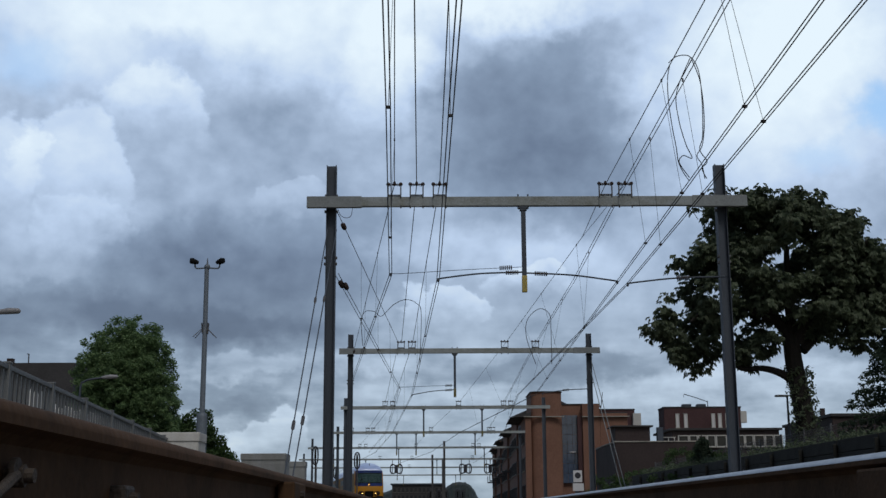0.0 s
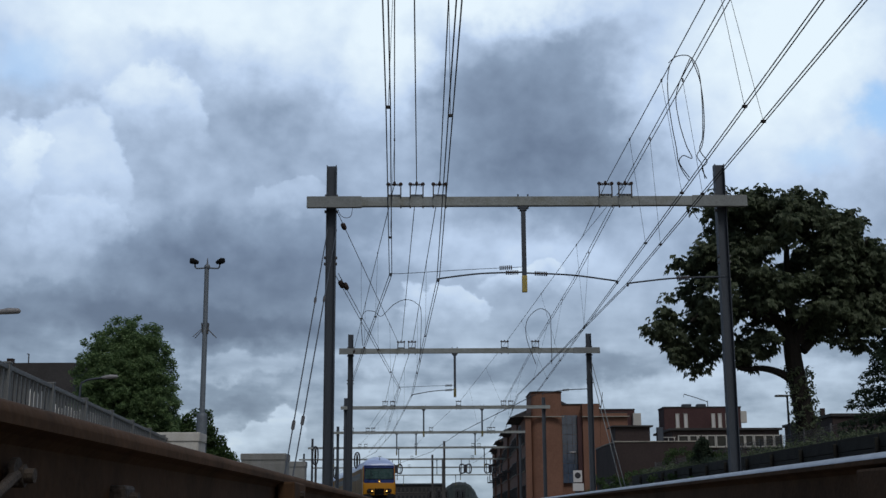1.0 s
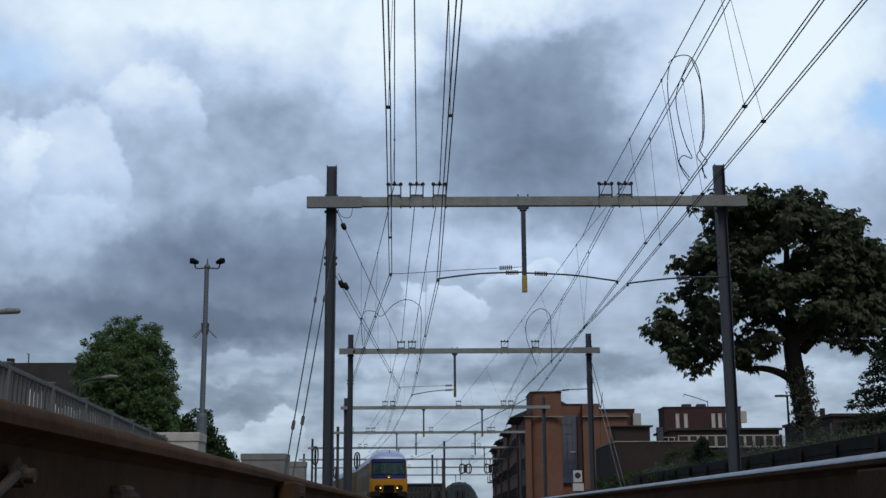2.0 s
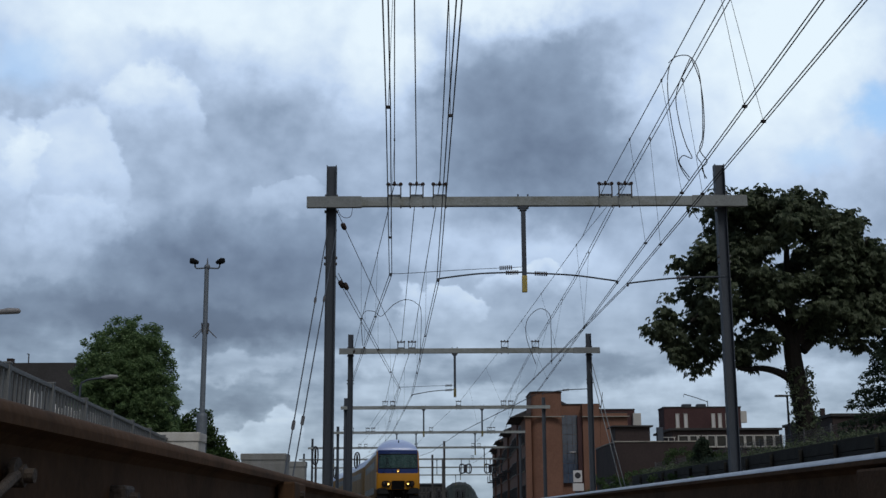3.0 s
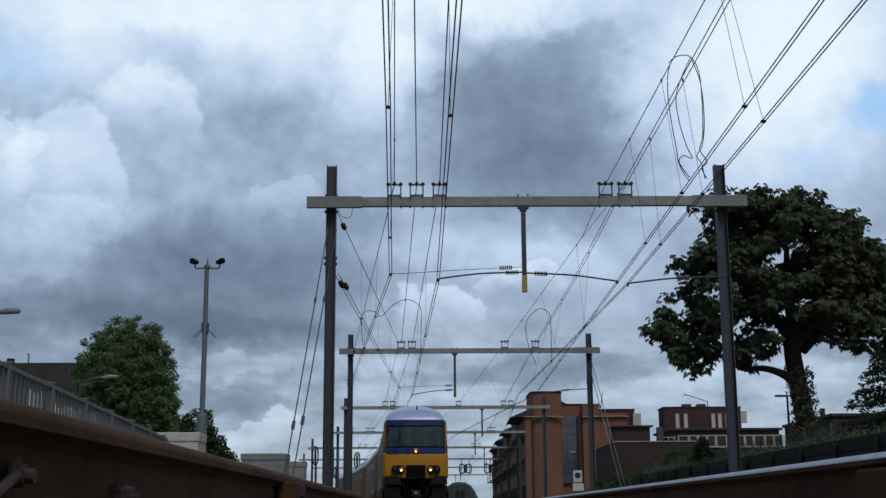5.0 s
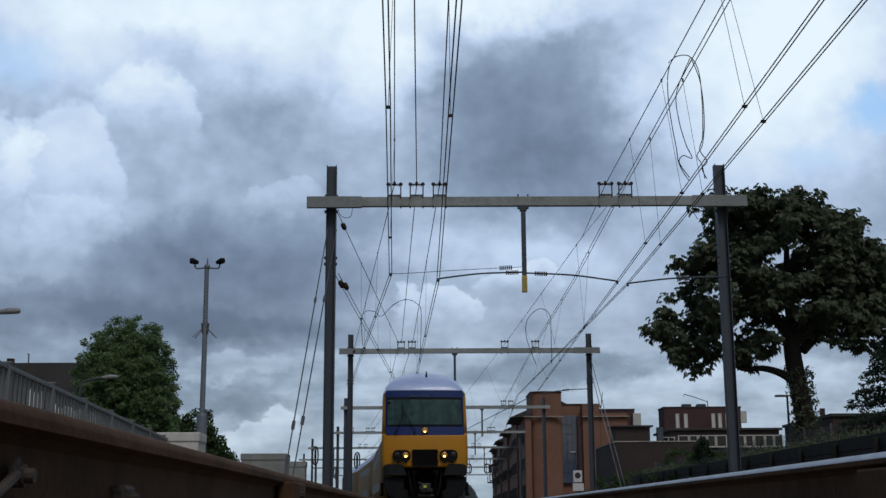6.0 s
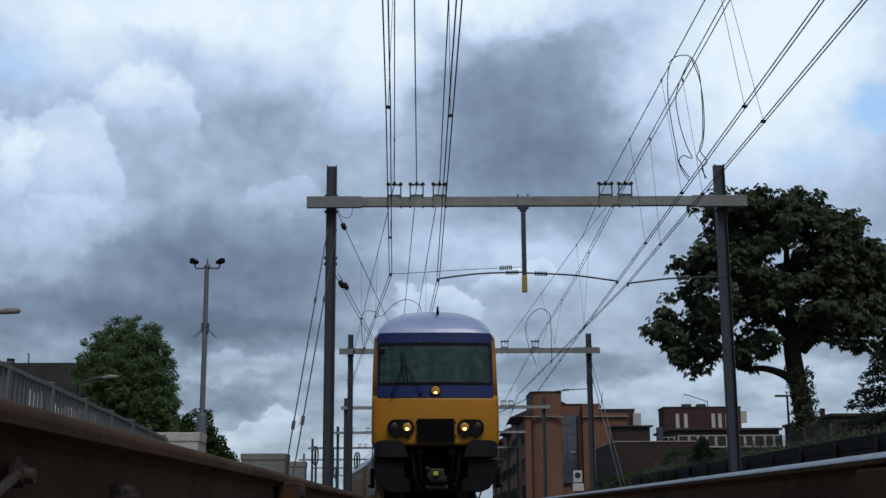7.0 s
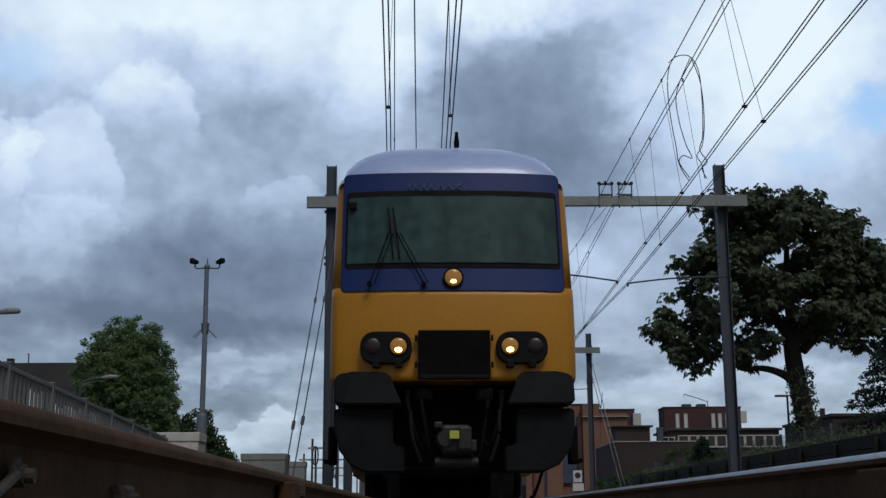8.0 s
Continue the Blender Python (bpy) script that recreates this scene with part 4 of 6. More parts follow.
    box(bm, (0.19, -0.36, 0.78), (0.10, 0.2, 0.14), 0.02)
    box(bm, (-0.2, -0.30, 1.02), (0.10, 0.2, 0.08), 0.02)
    coup = part("coupler", bm, M["grime"], t, "grimy automatic coupler")
    bm = bmesh.new()
    box(bm, (-0.02, -0.54, 0.90), (0.11, 0.02, 0.09), 0.004)
    part("coupler_plate", bm, M["label"], coup, "small yellow-green plate")
    bm = bmesh.new()
    box(bm, (0.0, 0.95, 4.79), (0.07, 0.07, 0.10), 0.01)
    cyl(bm, (0.0, 0.95, 4.80), (0.0, 0.95, 4.95), 0.035, 0.022, n=10)
    horn = part("antenna", bm, M["tblack"], t, "small black roof antenna")
    horn.matrix_basis = pose(0.09, 0, 0.02)
    for s, (x0, x1, x2) in enumerate(((-1.02, -0.78, -0.80), (-0.36, -0.70, -0.74))):
        bm = bmesh.new()
        a, b = Vector((x0, -0.045, 2.74)), Vector((x1, 0.075, 3.42))
        tube(bm, [a, b], 0.008, 6)
        tube(bm, [a + Vector((0.06, 0, 0)), b + Vector((0.05, 0, -0.02))], 0.006, 6)
        cyl(bm, a + Vector((0, -0.02, 0)), a + Vector((0, 0.06, 0)), 0.03, n=10)
        wp = part("windscreen_wiper", bm, M["tblack"], t, "black double-arm wiper")
        bm = bmesh.new()
        tube(bm, [(x1 + 0.05, 0.02, 3.05), (x2, 0.15, 3.74)], 0.012, 6)
        part("wiper_blade", bm, M["trubber"], wp)
    bm = bmesh.new()
    random.seed(5)
    for q in range(7):
        x, h = -0.56 + q * 0.105, random.uniform(0.07, 0.10)
        tube(bm, spline([(x + random.uniform(-0.01, 0.06), 0.276, 4.035 + h / 2), (x + random.uniform(-0.02, 0.03), 0.268, 4.035), (x + random.uniform(0.03, 0.08), 0.262, 4.035 - h / 2), (x + 0.08, 0.27, 4.035 + random.uniform(-0.02, 0.03))], 4), 0.007, 5)
    part("faded_lettering", bm, mat("faded_letters", (0.06, 0.13, 0.20), 0.5, bump=0), t, "faded illegible marks above the windscreen")
    return t, wheelsets


TRAIN_END, TRAIN_SPEED = 14.56, 14.0     # metres before the camera at 8 s, metres a second


def train_at(t):
    return TRAIN_END + TRAIN_SPEED * (8.0 - t)


def car_pose(y):
    a = Vector((TRACK_X + course(y + 3.2), y + 3.2))
    b = Vector((TRACK_X + course(y + 22.8), y + 22.8))
    ang = math.atan2(-(b.x - a.x), b.y - a.y)
    return pose(a.x + 3.2 * math.sin(ang), y, grade(y + 3.2) + 0.025, 0, 0, math.degrees(ang))


cab_car, cab_wheels = rail_car(True)
second, second_wheels = rail_car(False)
train = [cab_car, second, copy_thing(second, Matrix()), copy_thing(second, Matrix())]


# ---- jumper loops and anchor stays ----
def loop_wire(pts, r=0.008):
    t = line_thing("jumper_cable", "looped black jumper cable between overhead wires")
    bm = bmesh.new()
    tube(bm, spline(pts, 6), r, 6)
    part("cable", bm, M["copper"], t)


loop_wire([(3.95, 19.2, 7.33), (4.08, 19.1, 7.41), (4.27, 19.0, 7.36), (4.40, 19.0, 7.10), (4.43, 19.0, 6.58), (4.41, 19.0, 6.0), (4.35, 19.0, 5.76), (4.46, 19.0, 5.56), (4.42, 19.2, 5.50), (4.58, 19.6, 5.44)])
loop_wire([(3.97, 19.2, 7.30), (3.88, 19.0, 6.97), (3.88, 19.0, 6.58), (3.92, 19.0, 6.15), (3.97, 19.0, 5.80), (3.99, 19.0, 5.58), (4.12, 19.3, 5.48), (4.30, 19.7, 5.44)])
loop_wire([(4.27, 19.0, 7.34), (4.02, 19.0, 6.75), (4.03, 19.0, 6.29), (4.13, 19.0, 5.85), (4.22, 19.0, 5.62), (4.12, 19.2, 5.72), (4.05, 19.2, 5.60), (4.29, 19.6, 5.46)])
loop_wire([(4.30, 19.0, 7.30), (4.42, 19.0, 6.9), (4.45, 19.0, 6.3), (4.40, 19.0, 5.85), (4.30, 19.0, 5.66), (4.44, 19.3, 5.60), (4.55, 19.6, 5.44)])
loop_wire([(-2.60, 45, 6.05), (-2.66, 45, 6.9), (-2.55, 45.2, 7.35), (-2.2, 45.4, 7.40), (-1.95, 45.8, 7.28), (-1.5, 46, 7.75), (-1.03, 46.0, 7.95), (-0.62, 46, 7.8), (-0.44, 46, 7.4), (-0.50, 46.0, 5.5)], 0.012)
loop_wire([(3.9, 46.0, 5.45), (3.57, 46.0, 6.42), (3.58, 46.0, 7.07), (3.87, 46.0, 7.46), (4.19, 46.0, 7.57), (4.47, 46.0, 7.33), (4.5, 46.0, 6.85), (4.5, 46.0, 5.45)], 0.012)


loop_wire([(-2.30, 28.75, 7.24), (-2.22, 28.75, 7.06), (-2.08, 28.75, 7.00), (-1.97, 28.75, 7.06), (-1.94, 28.75, 7.26)], 0.007)
loop_wire([(6.37, 28.75, 7.26), (6.38, 28.75, 7.08), (6.42, 28.75, 6.98), (6.46, 28.75, 6.93)], 0.007)


def anchor(a, b, label, mid=0.5, paint="galv", r=0.013):
    """A stay from a post down to the ground with a turnbuckle."""
    t = thing("anchor_stay", b, label, "guy wire", "anchor stays")
    A = Vector(a) - Vector(b)
    bm = bmesh.new()
    tube(bm, [A, (0, 0, 0)], r, 6)
    part("stay_rod", bm, M[paint], t)
    bm = bmesh.new()
    p = A * mid
    d = A.normalized()
    tube(bm, [p - d * 0.16, p - d * 0.10, p + d * 0.10, p + d * 0.16], 0.03, 8, [0.012, 0.035, 0.035, 0.012])
    part("turnbuckle", bm, M["darksteel"], t)
    bm = bmesh.new()
    p = A * 0.70
    tube(bm, [p - d * 0.12, p - d * 0.07, p + d * 0.07, p + d * 0.12], 0.03, 8, [0.012, 0.03, 0.03, 0.012])
    part("wire_grip", bm, M["darksteel"], t)
    bm = bmesh.new()
    box(bm, (0, 0, 0.02), (0.35, 0.35, 0.25), 0.03)
    part("anchor_block", bm, M["concrete"], t)


anchor((-2.546, 28.88, 6.73), (-2.81, 22.3, -0.16), "galvanised stay rod with turnbuckle beside the portal post", 0.27)
anchor((-2.33, 28.85, 6.73), (-2.60, 21.8, -0.16), "galvanised stay rod with turnbuckle beside the portal post", 0.28)
anchor((7.42, 56.9, 6.9), (7.62, 47.6, -0.16), "pale stay rod beside the second portal", 0.3, "sleeve", 0.018)
anchor((7.36, 56.9, 6.5), (7.45, 47.6, -0.16), "pale stay rod beside the second portal", 0.3, "sleeve", 0.018)


def strain_insulator(p, q, r=0.045):
    t = thing("strain_insulator", p, "dark ribbed strain insulator at the wire's anchor", "insulator", "strain insulators")
    P, Q = Vector((0, 0, 0)), Vector(q) - Vector(p)
    bm = bmesh.new()
    n = 7
    pts, rad = [], []
    for k in range(n):
        pts += [P.lerp(Q, (k + 0.15) / n), P.lerp(Q, (k + 0.5) / n), P.lerp(Q, (k + 0.85) / n)]
        rad += [r * 0.5, r, r * 0.5]
    tube(bm, pts, r, 10, rad)
    part("sheds", bm, M["porcelain"], t)


strain_insulator((-2.29, 30.4, 7.22), (-2.28, 30.8, 7.225), 0.065)
strain_insulator((-2.32, 30.2, 5.68), (-2.31, 30.7, 5.68), 0.068)
strain_insulator((-2.23, 30.5, 5.68), (-2.22, 31.0, 5.68), 0.068)
strain_insulator((-3.65, 56.0, 7.21), (-3.60, 55.5, 7.22), 0.05)


# ---- beside the line, near side ----
def railing():
    t = thing("railing", (0, 0, 0), "grey painted steel railing with upright bars and posts", "railing")
    a, b = Vector((-3.55, 4.2)), Vector((-5.42, 26.0))
    n = 11
    d = (b - a) / n
    ang = math.degrees(math.atan2(-d.x, d.y))
    zt, zb = 1.465, 0.42
    for k in range(n + 1):
        p = a + d * k
        bm = bmesh.new()
        box(bm, (0, 0, (zt + 0.05 + 0.2) / 2), (0.07, 0.07, zt + 0.05 - 0.2), 0.008)
        box(bm, (0, 0, zt + 0.045), (0.08, 0.08, 0.02), 0.004)
        o = part("post", bm, M["fence"], t)
        o.matrix_basis = pose(p.x, p.y, 0, 0, 0, ang)
    bar = None
    L = d.length
    for k in range(n):
        p = a + d * (k + 0.5)
        for z, s in ((zt, 0.05), (zb, 0.04)):
            bm = bmesh.new()
            box(bm, (0, 0, z), (0.045, L - 0.07, s), 0.006)
            o = part("rail_bar", bm, M["fence"], t)
            o.matrix_basis = pose(p.x, p.y, 0, 0, 0, ang)
        for q in range(10):
            if bar is None:
                bm = bmesh.new()
                box(bm, (0, 0, (zt + zb) / 2), (0.025, 0.035, zt - zb - 0.04))
                bar = part("bar", bm, M["fence"], t)
                o = bar
            else:
                o = new("bar", bar.data)
                o.parent = t
            r = a + d * (k + (q + 1) / 11)
            o.matrix_basis = pose(r.x, r.y, 0, 0, 0, ang)
    bm = bmesh.new()
    c = (a + b) / 2
    box(bm, (0, 0, -0.02), (0.3, (b - a).length, 0.5), 0.02)
    o = part("plinth", bm, M["concrete"], t, "low concrete plinth")
    o.matrix_basis = pose(c.x, c.y, 0, 0, 0, ang)


def picket(at, n, rz, h):
    t = thing("picket_fence", at, "low white picket fence behind the railing", "fence", rz=rz)
    for k in range(n):
        bm = bmesh.new()
        vs = [(-0.045, 0), (0.045, 0), (0.045, h - 0.07), (0, h), (-0.045, h - 0.07)]
        f = [bm.verts.new((x + k * 0.15, 0, z)) for x, z in vs]
        g = [bm.verts.new((x + k * 0.15, 0.025, z)) for x, z in vs]
        bm.faces.new(f); bm.faces.new(g[::-1])
        for j in range(5):
            bm.faces.new((f[j], g[j], g[(j + 1) % 5], f[(j + 1) % 5]))
        part("picket", bm, M["picket"], t)
    bm = bmesh.new()
    box(bm, (n * 0.075, 0.045, h - 0.3), (n * 0.15, 0.03, 0.08))
    part("cross_rail", bm, M["picket"], t)


def relay_cabinet(at, w, d, h, label, marks=False, paint="whitebox"):
    t = thing("relay_cabinet", at, label, "cabinet", "trackside cabinets")
    bm = bmesh.new()
    box(bm, (0, 0, h / 2 - 0.06), (w - 0.04, d - 0.04, h - 0.12), 0.012)
    part("body", bm, M[paint], t)
    bm = bmesh.new()
    box(bm, (0, 0, h - 0.09), (w, d, 0.18), 0.015)
    part("lid", bm, M[paint], t, "overhanging white lid")
    bm = bmesh.new()
    box(bm, (0, 0, -0.1), (w - 0.1, d - 0.1, 0.24), 0.01)
    part("foundation", bm, M["concrete"], t)
    for s in (-1, 1):
        bm = bmesh.new()
        box(bm, (s * w * 0.235, -d / 2 + 0.012, h / 2 - 0.1), (w * 0.46, 0.02, h - 0.34), 0.004)
        dr = part("door", bm, M[paint], t)
        bm = bmesh.new()
        box(bm, (s * 0.06, -d / 2 - 0.01, h * 0.55), (0.025, 0.03, 0.12), 0.004)
        part("handle", bm, M["darksteel"], dr)
    if marks:
        bm = bmesh.new()
        tube(bm, spline([(0.05, -d / 2 - 0.004, 0.95), (0.2, -d / 2 - 0.004, 1.1), (0.36, -d / 2 - 0.004, 1.08), (0.42, -d / 2 - 0.004, 0.9), (0.34, -d / 2 - 0.004, 0.8)]), 0.012, 5)
        tube(bm, spline([(-0.25, -d / 2 - 0.004, 1.0), (-0.15, -d / 2 - 0.004, 1.12), (-0.1, -d / 2 - 0.004, 1.0), (0.0, -d / 2 - 0.004, 1.08)]), 0.012, 5)
        part("sprayed_mark", bm, M["signdark"], t, "scrawled dark paint marks")


def speaker_mast():
    t = thing("loudspeaker_mast", (-5.08, 27, -0.25), "grey steel mast with two round loudspeakers", "mast")
    bm = bmesh.new()
    tube(bm, [(0, 0, 2.2), (0, 0, 4.0), (-0.01, 0, 5.72)], 0.05, 12, [0.062, 0.057, 0.05])
    part("pole", bm, M["mastgrey"], t)
    bm = bmesh.new()
    tube(bm, [(0, 0, 0), (0, 0, 2.36), (0, 0, 2.42)], 0.1, 16, [0.115, 0.115, 0.10])
    part("sleeve", bm, M["mastgrey"], t, "thicker base sleeve")
    bm = bmesh.new()
    tube(bm, spline([(-0.28, 0, 5.76), (-0.24, 0, 5.67), (0, 0, 5.68), (0.24, 0, 5.67), (0.28, 0, 5.76)]), 0.018, 6)
    ball(bm, (0, 0, 5.70), 0.07)
    cyl(bm, (0, 0, 5.7), (0, 0, 5.9), 0.03, 0.01, n=8)
    part("crossarm", bm, M["mastgrey"], t)
    for s in (-1, 1):
        bm = bmesh.new()
        tube(bm, [(s * 0.20, 0, 5.80), (s * 0.26, -0.02, 5.81), (s * 0.33, -0.05, 5.83), (s * 0.38, -0.07, 5.83)], 0.08, 14, [0.035, 0.058, 0.072, 0.06])
        part("loudspeaker", bm, M["tgrey"], t, "dark round loudspeaker")
        for b in (-1, 1):
            bm = bmesh.new()
            tube(bm, [(s * 0.05, b * 0.05, 4.30), (s * 0.24, b * 0.12, 4.10)], 0.009, 5)
            tube(bm, [(s * 0.05, b * 0.05, 4.18), (s * 0.07, b * 0.05, 4.42)], 0.014, 5)
            part("bracket_spike", bm, M["darksteel"], t)


def street_lamp(at, h, reach, rz, label, head="arm"):
    t = thing("street_lamp", at, label, "street lamp", "street lamps", rz=rz)
    bm = bmesh.new()
    if head == "arm":
        tube(bm, spline([(0, 0, 0), (0, 0, h * 0.6), (0, 0, h - 0.35), (0.10, 0, h - 0.15), (0.3, 0, h - 0.06), (reach - 0.2, 0, h)]), 0.035, 10)
    else:
        tube(bm, [(0, 0, 0), (0, 0, h)], 0.045, 10, [0.06, 0.04])
    part("pole", bm, M["galv"], t)
    bm = bmesh.new()
    if head == "arm":
        tube(bm, [(reach - 0.28, 0, h), (reach - 0.2, 0, h + 0.01), (reach, 0, h + 0.03), (reach + 0.22, 0, h + 0.03), (reach + 0.26, 0, h + 0.02)], 0.08, 12, [0.03, 0.055, 0.072, 0.06, 0.02])
    else:
        box(bm, (-reach / 2 + 0.05, 0, h + 0.02), (reach, 0.2, 0.09), 0.03)
    part("lamp_head", bm, M["lamphead"], t, "pale grey lamp head")


railing()
picket((-4.95, 16.0, -0.25), 14, 87, 1.70)
picket((-4.97, 15.2, -0.25), 3, 87, 1.82)
relay_cabinet((-5.11, 24.9, -0.08), 0.93, 0.8, 1.68, "white metal relay cabinet with overhanging lid")
relay_cabinet((-4.69, 34.6, -0.08), 1.26, 1.0, 1.70, "pale grey relay cabinet with scrawled marks", True, "greybox")
relay_cabinet((-4.45, 40.5, -0.08), 0.6, 0.6, 1.72, "narrow grey relay cabinet behind the stays", False, "greybox")
speaker_mast()
street_lamp((-11.53, 40, -0.25), 4.62, 0.95, 0, "grey street lamp with a curved arm")
street_lamp((-9.95, 26, -0.25), 4.52, 0.82, 0, "grey street lamp with a curved arm")
street_lamp((14.51, 50, 1.7), 2.85, 0.55, 0, "slim post lamp with a flat head on the bank", "flat")
street_lamp((8.62, 75, -0.25), 3.7, 0.38, 0, "small post lamp with a flat head by the tracks", "flat")


# ---- trees ----
def leaves(centres, per, spread, size, seed, outward=None):
    """Leaf blades scattered round the twig ends, as one mesh."""
    rng = np.random.default_rng(seed)
    C = np.repeat(np.array(centres), per, axis=0)
    n = len(C)
    d = rng.normal(size=(n, 3))
    d /= np.linalg.norm(d, axis=1)[:, None]
    p = C + d * (spread * rng.random(n) ** 0.5)[:, None] * np.array([1, 1, 0.75])
    nrm = rng.normal(size=(n, 3)) + d * 0.8 + np.array([0, 0, 0.6])
    nrm /= np.linalg.norm(nrm, axis=1)[:, None]
    u = np.cross(nrm, rng.normal(size=(n, 3)))
    u /= np.linalg.norm(u, axis=1)[:, None]
    w = np.cross(nrm, u)
    s = size * rng.uniform(0.6, 1.25, n)[:, None]
    a, b, c, e = p - u * s, p + w * s * 0.45, p + u * s - nrm * s * 0.35, p - w * s * 0.45
    V = np.stack([a, b, c, e], axis=1).reshape(-1, 3)
    F = [(4 * i, 4 * i + 1, 4 * i + 2, 4 * i + 3) for i in range(n)]
    return V, F


def palmate(centres, per, spread, size, seed):
    """Compound leaves of five hanging leaflets, scattered round the twig ends, as one mesh."""
    rng = np.random.default_rng(seed)
    C = np.repeat(np.array(centres), per, axis=0)
    n = len(C)
    d = rng.normal(size=(n, 3))
    d /= np.linalg.norm(d, axis=1)[:, None]
    p = C + d * (spread * rng.random(n) ** 0.45)[:, None] * np.array([1, 1, 0.8])
    out = d * np.array([1, 1, 0.3]) + rng.normal(size=(n, 3)) * 0.35
    out[:, 2] = 0
    out /= np.linalg.norm(out, axis=1)[:, None] + 1e-6
    side = np.cross(out, np.array([0, 0, 1.0]))
    tilt = rng.uniform(0.15, 1.1, n)[:, None]
    fwd = out * np.cos(tilt) - np.array([0, 0, 1.0]) * np.sin(tilt)
    nrm = np.cross(side, fwd)
    s = size * rng.uniform(0.7, 1.2, n)[:, None]
    V = []
    for a, k in ((-1.15, 0.7), (-0.55, 0.92), (0.0, 1.0), (0.55, 0.92), (1.15, 0.7)):
        u = fwd * math.cos(a) + side * math.sin(a)
        w = side * math.cos(a) - fwd * math.sin(a)
        L = s * k
        droop = np.array([0, 0, -1.0]) * L * rng.uniform(0.15, 0.6, n)[:, None]
        mid = p + u * L * 0.62 + nrm * L * 0.06
        V.append(np.stack([p, mid + w * L * 0.30, p + u * L + droop, mid - w * L * 0.30], axis=1))
    V = np.stack(V, axis=1).reshape(-1, 3)
    return V, [(4 * i, 4 * i + 1, 4 * i + 2, 4 * i + 3) for i in range(len(V) // 4)]


def crown_mesh(name, V, F, material, parent, label=""):
    me = bpy.data.meshes.new(name)
    me.from_pydata(V.tolist(), [], F)
    me.materials.append(material)
    ob = new(name, me)
    ob.parent = parent
    if label:
        ob["label"] = label
    return ob


def lobes_to_clumps(lobes, seed, density):
    """Twig ends near the skin of each lobe (x, y, z, rx, ry, rz), relative to the tree."""
    rng = np.random.default_rng(seed)
    out = []
    for x, y, z, rx, ry, rz in lobes:
        k = int(density * (rx * ry * rz) ** (2 / 3))
        d = rng.normal(size=(k, 3))
        d /= np.linalg.norm(d, axis=1)[:, None]
        r = rng.uniform(0.35, 1.0, k) ** 0.5
        r *= rng.uniform(0.82, 1.08, k)
        out.append(np.array([x, y, z]) + d * r[:, None] * np.array([rx, ry, rz]))
    return np.concatenate(out)


def limb(bm, pts, r0, r1, n=8):
    s = spline(pts, 4)
    tube(bm, s, r0, n, [r0 + (r1 - r0) * i / (len(s) - 1) for i in range(len(s))])


